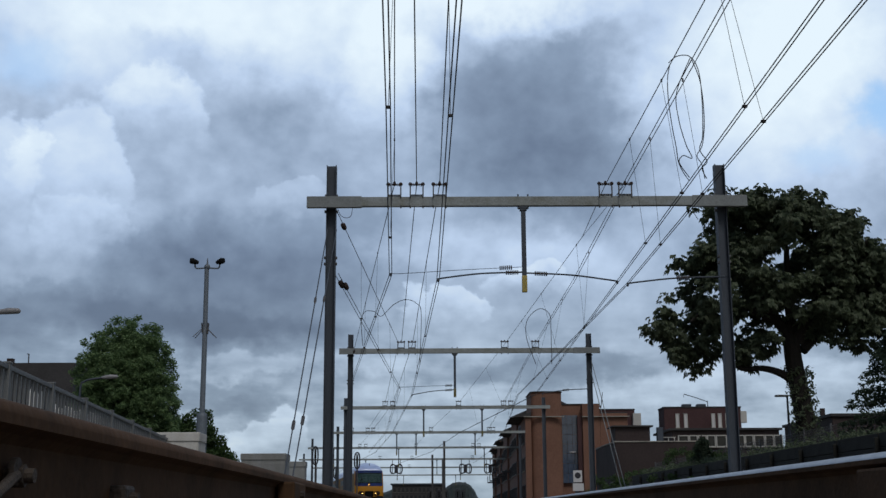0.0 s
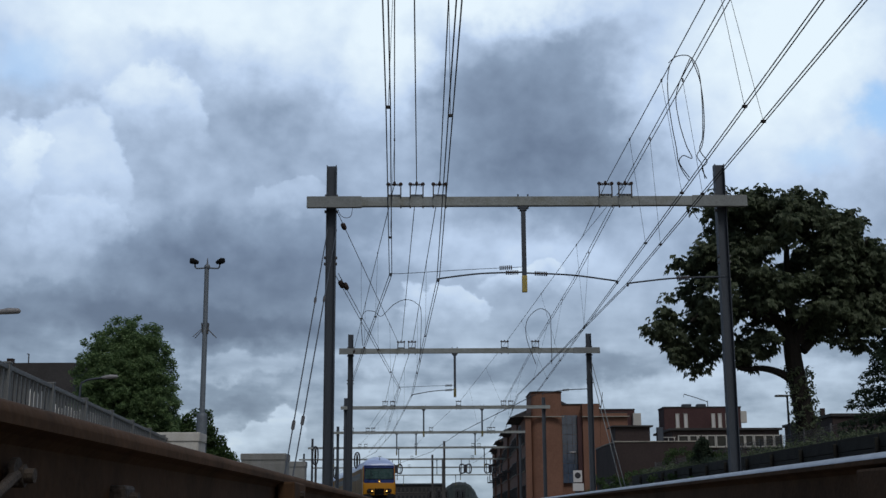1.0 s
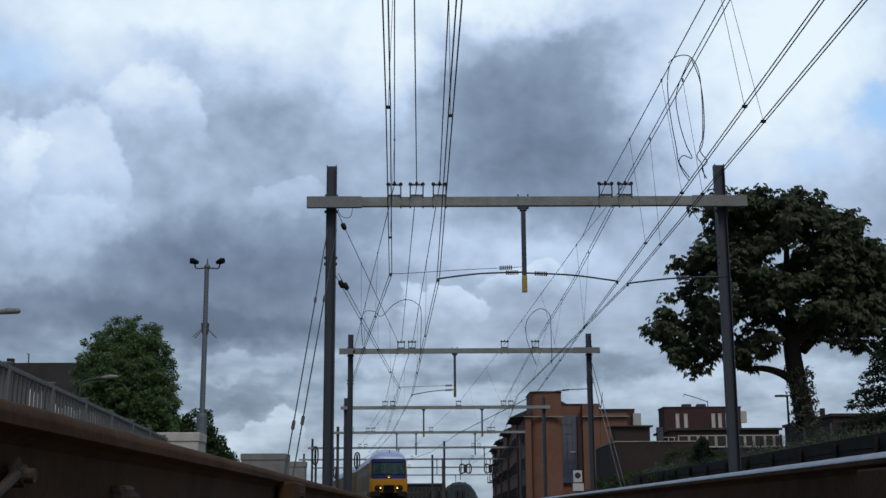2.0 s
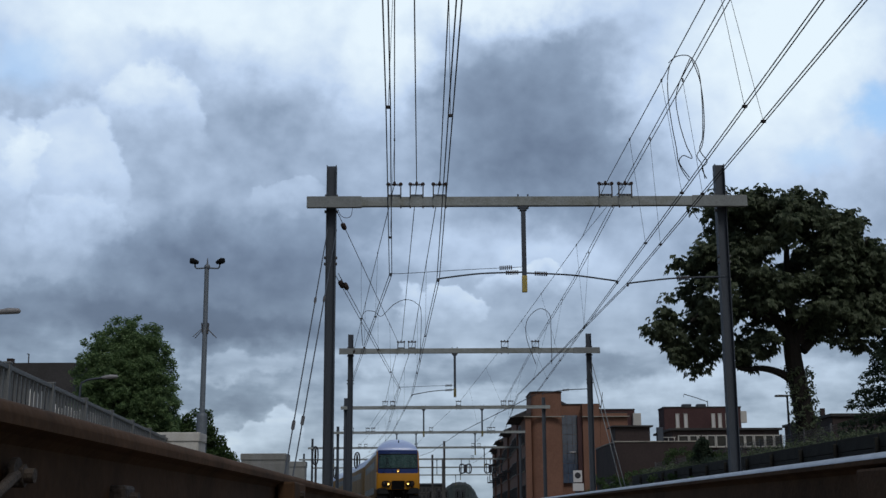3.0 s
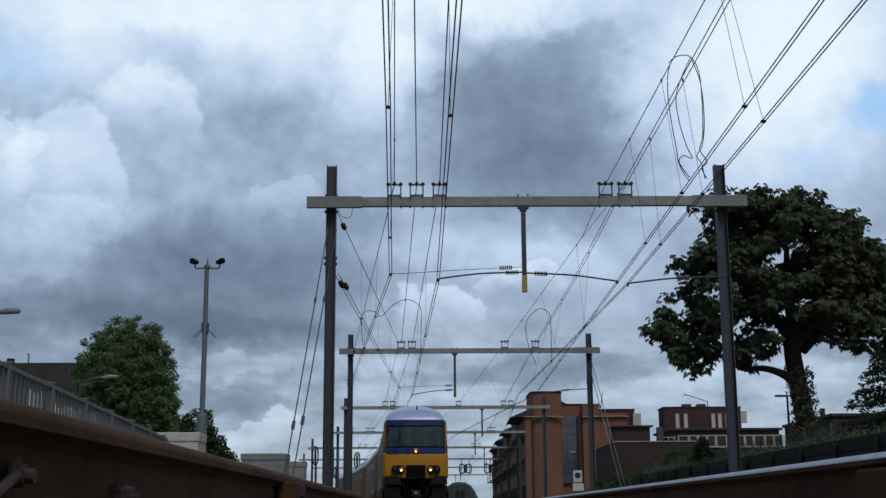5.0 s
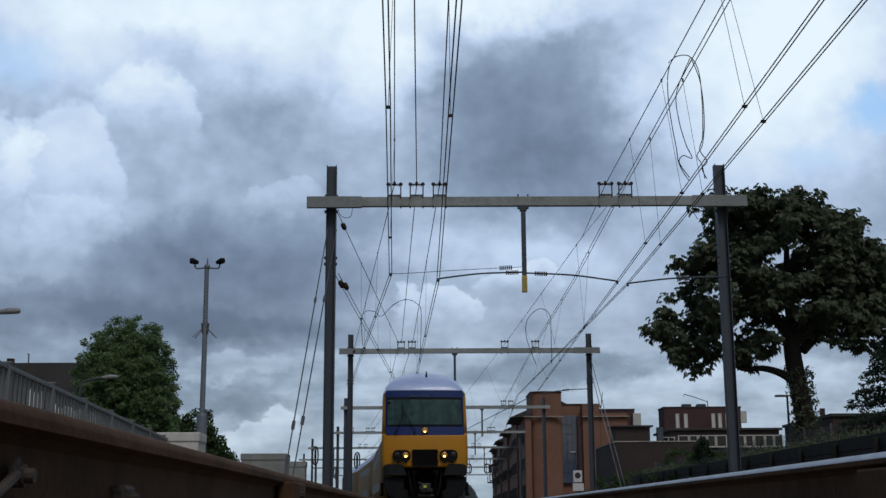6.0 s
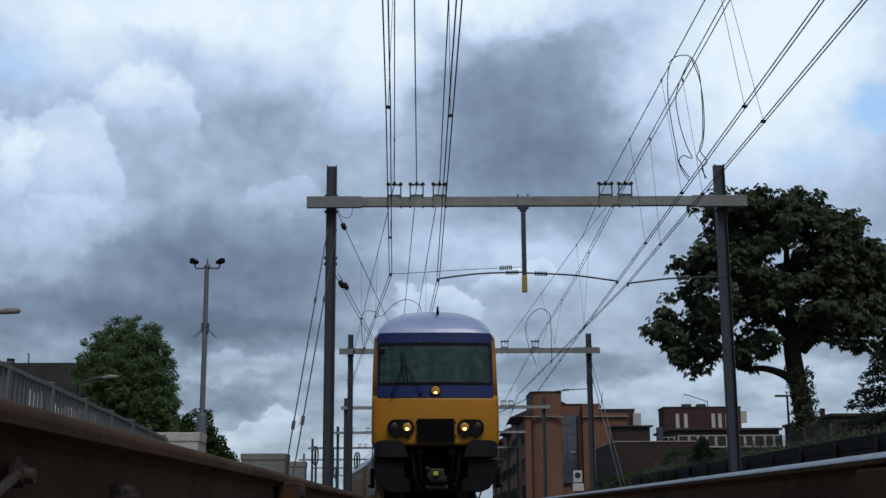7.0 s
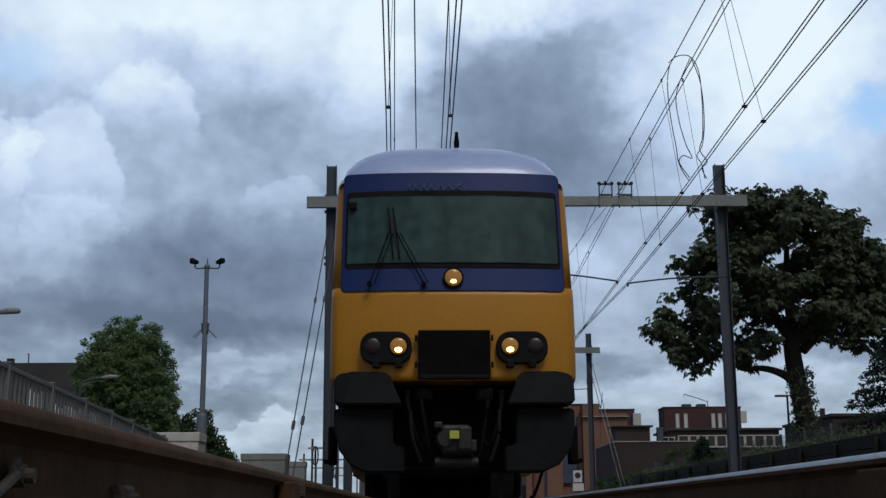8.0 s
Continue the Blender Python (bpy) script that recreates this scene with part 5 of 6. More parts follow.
def chestnut():
    t = thing("chestnut_tree", (13.74, 45, 1.7), "large dark horse chestnut tree with an ivy-clad trunk", "tree")
    bm = bmesh.new()
    limb(bm, [(0.1, 0, -0.3), (0.0, 0, 1.0), (-0.18, 0, 2.4), (-0.35, 0, 3.7), (-0.4, 0, 4.6)], 0.40, 0.29, 14)
    part("trunk", bm, M["bark"], t, "thick dark trunk")
    for pts, r in (
        ([(-0.2, 0, 2.8), (-0.8, 0.1, 3.25), (-1.5, 0.1, 3.45), (-2.3, 0, 3.42), (-2.8, 0, 3.8)], 0.19),
        ([(-0.2, 0, 4.3), (-0.9, 0.2, 5.4), (-1.5, 0.3, 6.4), (-2.0, 0.2, 8.0)], 0.28),
        ([(-0.2, 0, 4.4), (0.3, -0.2, 5.4), (0.8, -0.3, 6.6), (1.0, -0.2, 8.2)], 0.28),
        ([(0.0, 0, 4.1), (0.9, 0.2, 4.9), (1.9, 0.3, 5.6), (2.9, 0.2, 6.0)], 0.20),
        ([(-0.9, 0.1, 5.2), (-2.2, 0, 5.8), (-3.4, 0, 5.7), (-4.1, 0, 5.2)], 0.16),
        ([(-0.25, 0, 4.6), (-0.3, 0.4, 6.2), (-0.2, 0.5, 8.0), (-0.4, 0.3, 9.6)], 0.22),
        ([(-1.3, 0.2, 6.0), (-2.2, -0.4, 7.0), (-2.9, -0.6, 8.0)], 0.12),
        ([(0.7, -0.3, 6.3), (1.7, -0.8, 7.2), (2.5, -0.9, 8.2)], 0.12),
    ):
        bm = bmesh.new()
        limb(bm, pts, r, 0.05)
        part("limb", bm, M["bark"], t)
    lobes = [(-0.2, 0.2, 7.9, 2.9, 2.7, 2.45), (-2.0, 0, 8.9, 1.7, 1.9, 1.5), (-3.95, 0, 5.05, 1.4, 1.6, 1.2), (-3.0, 0, 6.7, 1.7, 2.0, 1.65), (1.8, 0, 7.2, 1.5, 1.7, 1.4),
             (2.6, 0, 5.15, 1.7, 2.0, 1.15), (-0.2, -0.3, 5.8, 2.1, 2.2, 1.0), (-1.9, 0, 4.5, 1.0, 1.3, 0.75), (-0.3, 0.3, 9.25, 2.0, 1.8, 0.95), (-3.9, 0.2, 4.2, 0.7, 0.9, 0.6), (3.6, 0, 6.4, 1.5, 1.6, 1.5), (1.0, 0, 4.9, 0.8, 1.2, 0.5), (2.4, 0, 7.25, 1.3, 1.5, 1.1), (1.2, 0, 8.35, 1.4, 1.5, 0.9), (4.2, 0, 5.0, 1.2, 1.5, 1.0), (2.9, 0, 6.9, 1.2, 1.4, 1.0)]
    # each bough carries a few twig sprays, with gaps between the boughs
    rng = np.random.default_rng(3)
    boughs = lobes_to_clumps(lobes, 3, 9.6)
    sprays = [b + d / np.linalg.norm(d) * rng.uniform(0.25, 0.62) * np.array([1, 1, 0.75]) for b in boughs for d in rng.normal(size=(6, 3))]
    V, F = palmate(sprays, 14, 0.30, 0.18, 4)
    crown_mesh("crown", V, F, M["chestnut"], t, "dense dark green crown with gaps at its edge")
    ivy = [(0.02 - a * 0.006 + 0.38 * math.cos(a * 2.4), 0.38 * math.sin(a * 2.4) - 0.1, 0.2 + a * 0.075) for a in range(44)]
    V, F = leaves(ivy, 34, 0.26, 0.085, 8)
    crown_mesh("ivy", V, F, M["chestnut"], t, "ivy leaves round the trunk")


def leafy_tree(name, at, lobes, label, material, density, per, spread, size, seed, trunk=0.22):
    t = thing(name, at, label, "tree")
    top = max(l[2] for l in lobes)
    bm = bmesh.new()
    limb(bm, [(0, 0, -0.1), (0.03, 0, top * 0.35), (-0.05, 0, top * 0.7), (0, 0, top)], trunk, 0.05, 10)
    part("trunk", bm, M["bark"], t)
    for k, (x, y, z, rx, ry, rz) in enumerate(lobes):
        bm = bmesh.new()
        limb(bm, [(0, 0, max(0.6, z - rz - 0.5)), (x * 0.5, y * 0.5, z - rz * 0.5), (x, y, z + rz * 0.3)], trunk * 0.4, 0.03, 6)
        part("limb", bm, M["bark"], t)
    V, F = leaves(lobes_to_clumps(lobes, seed, density), per, spread, size, seed + 1)
    crown_mesh("crown", V, F, material, t)
    return t


chestnut()
leafy_tree("lime_tree", (-15.12, 60, -0.25), [(0.0, 0, 5.9, 2.6, 2.2, 3.95), (-0.5, 0, 6.6, 1.9, 1.8, 2.9), (0.55, 0, 6.9, 1.8, 1.8, 2.7), (1.3, 0, 4.6, 1.6, 1.7, 2.5), (-1.2, 0, 4.5, 1.6, 1.7, 2.4), (-0.4, -0.6, 3.4, 2.1, 1.7, 1.7), (1.7, 0, 3.1, 1.3, 1.4, 1.5), (0.2, -0.8, 6.6, 1.4, 1.4, 1.9)],
           "rounded bright green lime tree behind the railing", M["lime"], 62, 66, 0.30, 0.085, 23)
leafy_tree("tree", (-14.5, 76, -0.25), [(-0.3, 0, 4.9, 1.4, 1.5, 1.8), (0.5, 0, 3.8, 1.2, 1.3, 1.5), (-0.6, 0, 4.0, 1.2, 1.3, 1.6)], "dark green tree behind the mast", M["shrub"], 26, 60, 0.4, 0.13, 31, 0.16)
leafy_tree("tree", (-13.1, 77, -0.25), [(0, 0, 3.3, 1.0, 1.0, 1.4), (0.5, 0, 2.5, 1.0, 1.0, 1.1)], "small dark tree behind the mast", M["shrub"], 26, 60, 0.36, 0.13, 37, 0.12)


def conifer(at, h, w, seed, label):
    t = thing("conifer", at, label, "conifer")
    bm = bmesh.new()
    limb(bm, [(0, 0, -0.1), (0, 0, h * 0.5), (0, 0, h)], 0.16, 0.02, 8)
    part("trunk", bm, M["bark"], t)
    rng = np.random.default_rng(seed)
    C = []
    for k in range(int(h * 5)):
        z = 0.5 + (h - 0.6) * k / (h * 5)
        L = w * (1 - z / h) ** 0.8 + 0.12
        for a in rng.uniform(0, math.tau, 6):
            for f in np.linspace(0.25, 1, 6):
                C.append((L * f * math.cos(a), L * f * math.sin(a), z - 0.22 * f * f + 0.10 * f))
    V, F = leaves(C, 26, 0.14, 0.06, seed)
    crown_mesh("crown", V, F, M["conifer"], t)


conifer((13.5, 35, 1.7), 3.6, 2.0, 5, "dark conifer with drooping layered boughs on the bank")


def shrub(at, r, h, seed, material="shrub"):
    t = thing("shrub", at, "leafy green shrub at the foot of the bank", "shrub", "shrubs on the bank")
    V, F = leaves(lobes_to_clumps([(0, 0, h * 0.55, r, r, h * 0.5), (r * 0.6, 0.1, h * 0.4, r * 0.6, r * 0.6, h * 0.4)], seed, 40), 40, 0.22, 0.07, seed + 1)
    crown_mesh("foliage", V, F, M[material], t)
    bm = bmesh.new()
    for a in (0, 2.1, 4.2):
        tube(bm, [(0, 0, -0.05), (0.3 * r * math.cos(a), 0.3 * r * math.sin(a), h * 0.4), (0.55 * r * math.cos(a), 0.55 * r * math.sin(a), h * 0.75)], 0.02, 5)
    part("stems", bm, M["bark"], t)


for k, (x, y, r, h) in enumerate(((11.6, 73, 1.0, 2.1), (12.9, 78, 1.4, 2.3), (9.7, 50, 0.6, 1.1), (9.2, 62, 0.9, 1.5), (9.4, 44.5, 0.5, 0.9), (14.3, 80, 1.2, 2.4), (10.6, 80, 0.9, 2.0), (9.9, 57, 0.7, 1.3))):
    shrub((x, y, -0.28), r, h + 0.5, 50 + k)
for k, (x, y, r, h) in enumerate(((12.4, 62, 1.1, 1.3), (13.0, 55, 0.9, 1.0), (15.5, 38, 1.2, 1.5), (14.6, 33.5, 0.9, 1.4), (17.5, 41, 1.4, 1.6), (15.6, 52, 0.9, 0.9))):
    shrub((x, y, 1.68), r, h, 70 + k)
conifer((12.0, 55.0, 1.7), 1.6, 0.5, 9, "young light conifer on the bank")


# ---- bank with retaining wall ----
def bank_side():
    bm = bmesh.new()
    rows = []
    for y in [12, 20, 28, 36, 44, 52, 60, 68, 76, 84]:
        z = 1.7 if y < 62 else 1.7 - (y - 62) * 0.05
        rows.append([bm.verts.new((x, y, zz)) for x, zz in ((10.45, -0.3), (10.45, z - 0.02), (12, z), (16, z + 0.05), (24, z + 0.1), (40, z), (44, -0.3))])
    for r, s in zip(rows, rows[1:]):
        for j in range(6):
            bm.faces.new((r[j], r[j + 1], s[j + 1], s[j]))
    bm.faces.new(rows[0][::-1]); bm.faces.new(rows[-1])
    bmesh.ops.recalc_face_normals(bm, faces=bm.faces)
    tagged(link("bank", bm, M["soil"]), "raised earth bank above the tracks", "embankment", kind="structure")
    t = thing("retaining_wall", (0, 0, 0), "low dark timber and concrete retaining wall along the bank", "retaining wall", kind="structure")
    me = pm = None
    for k in range(17):
        y = 13.5 + k * 3.0
        for q in range(6):
            if me is None:
                bm = bmesh.new()
                box(bm, (0, 0, 0), (0.09, 2.93, 0.32), 0.01)
                o = part("board", bm, M["darkboard"], t)
                me = o.data
            else:
                o = new("board", me)
                o.parent = t
            o.matrix_basis = pose(10.38, y + 1.5, -0.08 + q * 0.335, 0, random.uniform(-1, 1), 0)
        if pm is None:
            bm = bmesh.new()
            box(bm, (0, 0, 0.68), (0.10, 0.10, 1.95), 0.01)
            o = part("post", bm, M["darkboard"], t)
            pm = o.data
        else:
            o = new("post", pm)
            o.parent = t
        o.matrix_basis = pose(10.27, y, 0)
    f = thing("wire_fence", (0, 0, 1.7), "dark wire mesh fence on the bank", "fence")
    for k in range(17):
        y = 26 + k * 3.0
        bm = bmesh.new()
        box(bm, (13.3, y, 0.48), (0.06, 0.06, 1.3), 0.005)
        part("post", bm, M["darksteel"], f)
        if k < 16:
            bm = bmesh.new()
            for q in range(11):
                tube(bm, [(13.3, y, 0.1 + q * 0.095), (13.3, y + 3, 0.1 + q * 0.095)], 0.006, 4)
            for q in range(1, 24):
                tube(bm, [(13.3, y + q * 0.125, 0.08), (13.3, y + q * 0.125, 1.06)], 0.006, 4)
            part("mesh_panel", bm, M["darksteel"], f)


M["darkboard"] = mat("dark_boards", (0.013, 0.014, 0.012), 0.9, var=0.4, scale=2, fine=30, bump=0.3, rand=0.25)
bank_side()


# ---- fittings on the near rails ----
def rail_bond():
    t = thing("rail_bond", (-0.447, 1.325, 0.084), "rusty bonding cable bolted to the rail web", "rail bond")
    bm = bmesh.new()
    cyl(bm, (-0.014, 0, 0), (0.012, 0, 0), 0.0125, n=6)
    cyl(bm, (0.012, 0, 0), (0.022, 0, 0), 0.008, n=10)
    part("bolt", bm, M["bond"], t)
    bm = bmesh.new()
    cyl(bm, (0.002, -0.012, 0.004), (0.008, -0.012, 0.004), 0.015, n=14)
    tube(bm, spline([(0.006, -0.012, 0.0), (0.008, -0.03, -0.004), (0.010, -0.06, -0.013), (0.011, -0.09, -0.022), (0.012, -0.12, -0.027), (0.012, -0.2, -0.032), (0.012, -0.35, -0.05)]), 0.0062, 8)
    part("cable", bm, M["bond"], t)


def rail_block(at, size, label, material="rust"):
    t = thing("rail_fitting", at, label, "rail fitting", "rail fittings")
    bm = bmesh.new()
    box(bm, (0, 0, 0), size, 0.006)
    part("block", bm, M[material], t)
    bm = bmesh.new()
    cyl(bm, (size[0] / 2, 0, 0), (size[0] / 2 + 0.012, 0, 0), 0.011, n=6)
    part("bolt", bm, M["clip"], t)


rail_bond()
rail_block((-0.425, 3.74, 0.095), (0.05, 0.30, 0.07), "rusty joint bar bolted to the rail", "rust")
rail_block((-0.45, 1.78, 0.062), (0.035, 0.06, 0.042), "small dark lug on the rail web", "clip")
rail_block((1.016, 2.68, 0.082), (0.036, 0.48, 0.105), "dark joint bar bolted to the rail")


def hedge():
    rng = np.random.default_rng(77)
    C = [(10.95 + rng.uniform(-0.3, 0.9), y, 1.7 + rng.uniform(0.0, 0.28)) for y in np.arange(20, 64, 0.16)]
    V, F = leaves(C, 26, 0.26, 0.06, 78)
    me = bpy.data.meshes.new("hedge")
    me.from_pydata(V.tolist(), [], F)
    me.materials.append(M["chestnut"])
    tagged(new("hedge", me), "low dark rough hedge along the bank edge", "hedge", kind="stuff")


hedge()


# ---- buildings ----
def window(parent, at, w, h, rz, frame_mat, pane_mat, bars=1, depth=0.12):
    """A framed pane set a little into the wall; at is the middle, on the wall's face, which looks along -y before the turn."""
    m = pose(*at, 0, 0, rz)
    bm = bmesh.new()
    f = 0.08
    for s in (-1, 1):
        box(bm, (s * (w / 2 - f / 2), 0, 0), (f, depth, h))
        box(bm, (0, 0, s * (h / 2 - f / 2)), (w - 2 * f, depth, f))
    for k in range(1, bars):
        box(bm, (-w / 2 + w * k / bars, 0.01, 0), (f * 0.7, depth - 0.04, h - 2 * f))
    o = part("window", bm, frame_mat, parent)
    o.matrix_basis = m
    bm = bmesh.new()
    box(bm, (0, 0.02, 0), (w - 2 * f, 0.03, h - 2 * f))
    part("pane", bm, pane_mat, o)
    bm = bmesh.new()
    box(bm, (0, -depth / 2 - 0.03, -h / 2 - 0.04), (w + 0.1, 0.16, 0.06))
    part("sill", bm, M["concrete"], o)
    return o


def block(parent, x0, x1, y0, y1, z0, z1, material, label="", name="wall"):
    bm = bmesh.new()
    box(bm, ((x0 + x1) / 2, (y0 + y1) / 2, (z0 + z1) / 2), (x1 - x0, y1 - y0, z1 - z0), 0.03)
    return part(name, bm, material, parent, label)


def prism(parent, plan, z0, z1, material, label="", name="wall"):
    bm = bmesh.new()
    a = [bm.verts.new((x, y, z0)) for x, y in plan]
    b = [bm.verts.new((x, y, z1)) for x, y in plan]
    bm.faces.new(a); bm.faces.new(b)
    for j in range(len(plan)):
        k = (j + 1) % len(plan)
        bm.faces.new((a[j], a[k], b[k], b[j]))
    bmesh.ops.recalc_face_normals(bm, faces=bm.faces)
    return part(name, bm, material, parent, label)


def roof_edge(parent, x0, x1, y0, y1, z, over, th, material, label=""):
    bm = bmesh.new()
    box(bm, ((x0 + x1) / 2, (y0 + y1) / 2, z + th / 2), (x1 - x0 + 2 * over, y1 - y0 + 2 * over, th), 0.02)
    return part("roof", bm, material, parent, label)


def orange_building():
    t = thing("office_building", (0, 0, -0.25), "orange brick office building with a glazed stair front", "building")
    plan = [(10.45, 137.0), (10.45, 131.2)] + [(12.1 - 1.65 * math.cos(a), 131.2 - 0.75 * math.sin(a) ** 0.6) for a in [math.pi * k / 14 for k in range(1, 14)]] + [(13.75, 131.2), (13.75, 137.0)]
    prism(t, plan, 0, 12.65, M["orange"], "rounded orange brick corner tower")
    prism(t, [(12.1 + (x - 12.1) * 1.05, 134 + (y - 134) * 1.04) for x, y in plan], 12.65, 12.72, M["slate"], "", "roof")
    block(t, 15.9, 17.75, 130.6, 150, 0, 11.35, M["orange"])
    block(t, 17.76, 20.7, 130.6, 150, 0, 10.35, M["orange"])
    block(t, 13.75, 15.9, 131.6, 150, 0, 11.35, M["orange"])
    roof_edge(t, 13.75, 17.75, 131.6, 150, 11.35, 0.1, 0.12, M["slate"])
    roof_edge(t, 17.85, 20.6, 130.7, 150, 10.35, 0.1, 0.1, M["slate"])
    for x0, x1, y in ((9.6, 13.9, 130.25), (15.85, 20.9, 130.45)):
        bm = bmesh.new()
        box(bm, ((x0 + x1) / 2, y, 10.0), (x1 - x0, 0.35, 0.10), 0.02)
        part("ledge", bm, M["concrete"], t, "thin pale ledge")
    bm = bmesh.new()
    box(bm, (15.62, 131.1, 5.6), (0.5, 0.5, 9.0), 0.02)
    part("stair_pier", bm, M["maroon"], t, "dark red brick pier beside the glazing")
    for k in range(7):
        for j in range(3):
            bm = bmesh.new()
            box(bm, (14.02 + j * 0.56, 131.3, 3.6 + k * 1.02), (0.53, 0.06, 0.99))
            part("curtain_pane", bm, M["bluepane"], t, "bluish glazed panel")
    bm = bmesh.new()
    for j in (0, 3):
        box(bm, (13.77 + j * 0.56, 131.28, 6.6), (0.03, 0.10, 7.3))
    part("mullion_frame", bm, M["dframe"], t)
    # long side along the tracks, falling back into the distance
    side = thing("terraced_building", (9.5, 130.3, -0.25), "long orange brick building with dark eaves and rows of windows", "building")
    side.matrix_basis = pose(9.5, 130.3, -0.25, 0, 0, -math.degrees(math.atan2(1.5, 100)))
    for k in range(8):
        y0 = k * 12.5
        zt = 10.0 + (0.9 if k % 2 else 0.0)
        block(side, 0 + (0.0 if k % 2 else 0.25), 0.9 if k == 0 else 9, y0, y0 + 12.4, 0, zt, M["orange"])
        bm = bmesh.new()
        prof = [(-0.7, zt), (0.9 if k == 0 else 4.5, zt + (0.5 if k == 0 else 2.2)), (0.9 if k == 0 else 9, zt)]
        a = [bm.verts.new((x, y0 - 0.05, z)) for x, z in prof]
        b = [bm.verts.new((x, y0 + 12.4, z)) for x, z in prof]
        bm.faces.new(a); bm.faces.new(b[::-1])
        for j in range(3):
            bm.faces.new((a[j], b[j], b[(j + 1) % 3], a[(j + 1) % 3]))
        bmesh.ops.recalc_face_normals(bm, faces=bm.faces)
        part("roof", bm, M["slate"], side, "dark overhanging roof")
        for fl in range(3):
            for c in range(3):
                window(side, ((0.0 if k % 2 else 0.25) - 0.02, y0 + 2.3 + c * 3.9, 2.2 + fl * 2.9), 2.2, 1.5, -90, M["dframe"], M["pane"], 2)
        if k > 1:
            bm = bmesh.new()
            box(bm, (-0.55, y0 + 6, 5.2), (1.1, 3.6, 0.15))
            for q in range(10):
                box(bm, (-1.08, y0 + 4.3 + q * 0.38, 5.75), (0.04, 0.04, 1.0))
            box(bm, (-1.08, y0 + 6, 6.25), (0.06, 3.6, 0.06))
            part("balcony", bm, M["dframe"], side)


def brown_building():
    t = thing("low_building", (0, 0, -0.25), "low dark brown brick building with a flat roof", "building")
    block(t, 14.75, 21.5, 100, 112, 0, 5.65, M["brownbrick"])
    roof_edge(t, 14.75, 21.5, 100, 112, 5.65, 0.06, 0.10, M["concrete"], "pale parapet coping")
    block(t, 15.1, 18.0, 102, 104.5, 5.6, 7.0, M["brownbrick"], name="upper_wall")
    roof_edge(t, 15.1, 18.0, 102, 104.5, 7.0, 0.25, 0.14, M["slate"])
    bm = bmesh.new()
    box(bm, (18.9, 102.5, 6.3), (0.5, 0.5, 1.4), 0.02)
    part("roof_vent", bm, M["galv"], t)
    for j in range(2):
        window(t, (14.73, 102.0 + j * 3.2, 1.9), 1.3, 1.2, -90, M["dframe"], M["pane"], 2)
    bm = bmesh.new()
    for k in range(3):
        box(bm, (19.2 + k * 0.5, 103, 5.95), (0.05, 0.05, 0.5))
    box(bm, (19.7, 103, 6.2), (1.2, 0.05, 0.05))
    part("roof_rail", bm, M["wframe"], t)


def strip_building():
    t = thing("annex_building", (0, 0, -0.25), "dark brick annex with a row of white-framed windows", "building")
    block(t, 21.4, 31.0, 110, 118, 0, 7.2, M["brownbrick"])
    roof_edge(t, 21.4, 31.0, 110, 118, 7.2, 0.25, 0.2, M["slate"])
    x = 21.9
    for k in range(11):
        w = 0.75 if k % 4 else 0.95
        window(t, (x + w / 2, 109.98, 6.25), w, 1.05, 0, M["wframe"], M["pane"], 1)
        x += w + 0.05
    for k in range(9):
        window(t, (22.4 + k * 1.0, 109.98, 3.3), 0.8, 1.0, 0, M["dframe"], M["pane"], 1)


def maroon_building():
    t = thing("apartment_block", (0, 0, -0.25), "dark maroon brick block with white vertical windows", "building")
    block(t, 26.4, 35.2, 140, 143.5, 0, 11.65, M["maroon"])
    roof_edge(t, 26.4, 35.2, 140, 143.5, 11.65, 0.06, 0.15, M["slate"])
    for x in (27.9, 28.85, 32.0, 32.75, 33.6):
        for z in (8.2, 10.2):
            window(t, (x, 139.98, z), 0.42, 1.6, 0, M["wframe"], M["signwhite"], 1)
    for z in (8.0, 10.6):
        bm = bmesh.new()
        box(bm, (35.5, 140.4, z), (0.7, 0.9, 1.3), 0.02)
        part("balcony", bm, M["wframe"], t, "white balcony box")
    for x in (29.6, 31.3):
        bm = bmesh.new()
        box(bm, (x, 143, 12.0), (1.0, 1.0, 0.6), 0.03)
        part("roof_unit", bm, M["galv"], t)
    bm = bmesh.new()
    tube(bm, [(29.2, 142, 13.4), (30.5, 142, 13.0), (31.9, 142, 12.5)], 0.05, 5)
    tube(bm, [(31.9, 142, 11.8), (31.9, 142, 12.6)], 0.05, 5)
    tube(bm, [(29.2, 142, 13.4), (29.15, 142, 13.0)], 0.03, 5)
    part("roof_crane", bm, M["galv"], t, "thin roof hoist arm")
    u = thing("apartment_block", (0, 0, -0.25), "maroon brick block behind the office building", "building")
    block(u, 18.8, 25.0, 152, 160, 0, 12.4, M["maroon"])
    roof_edge(u, 18.8, 25.0, 152, 160, 12.4, 0.06, 0.15, M["slate"])
    for z in (9.0, 11.2):
        bm = bmesh.new()
        box(bm, (25.2, 151.9, z), (1.0, 0.9, 1.5), 0.02)
        part("balcony", bm, M["wframe"], u, "white balcony box")
    bm = bmesh.new()
    tube(bm, [(20.8, 152, 12.4), (21.1, 152, 14.6)], 0.05, 5)
    part("aerial", bm, M["dframe"], u)


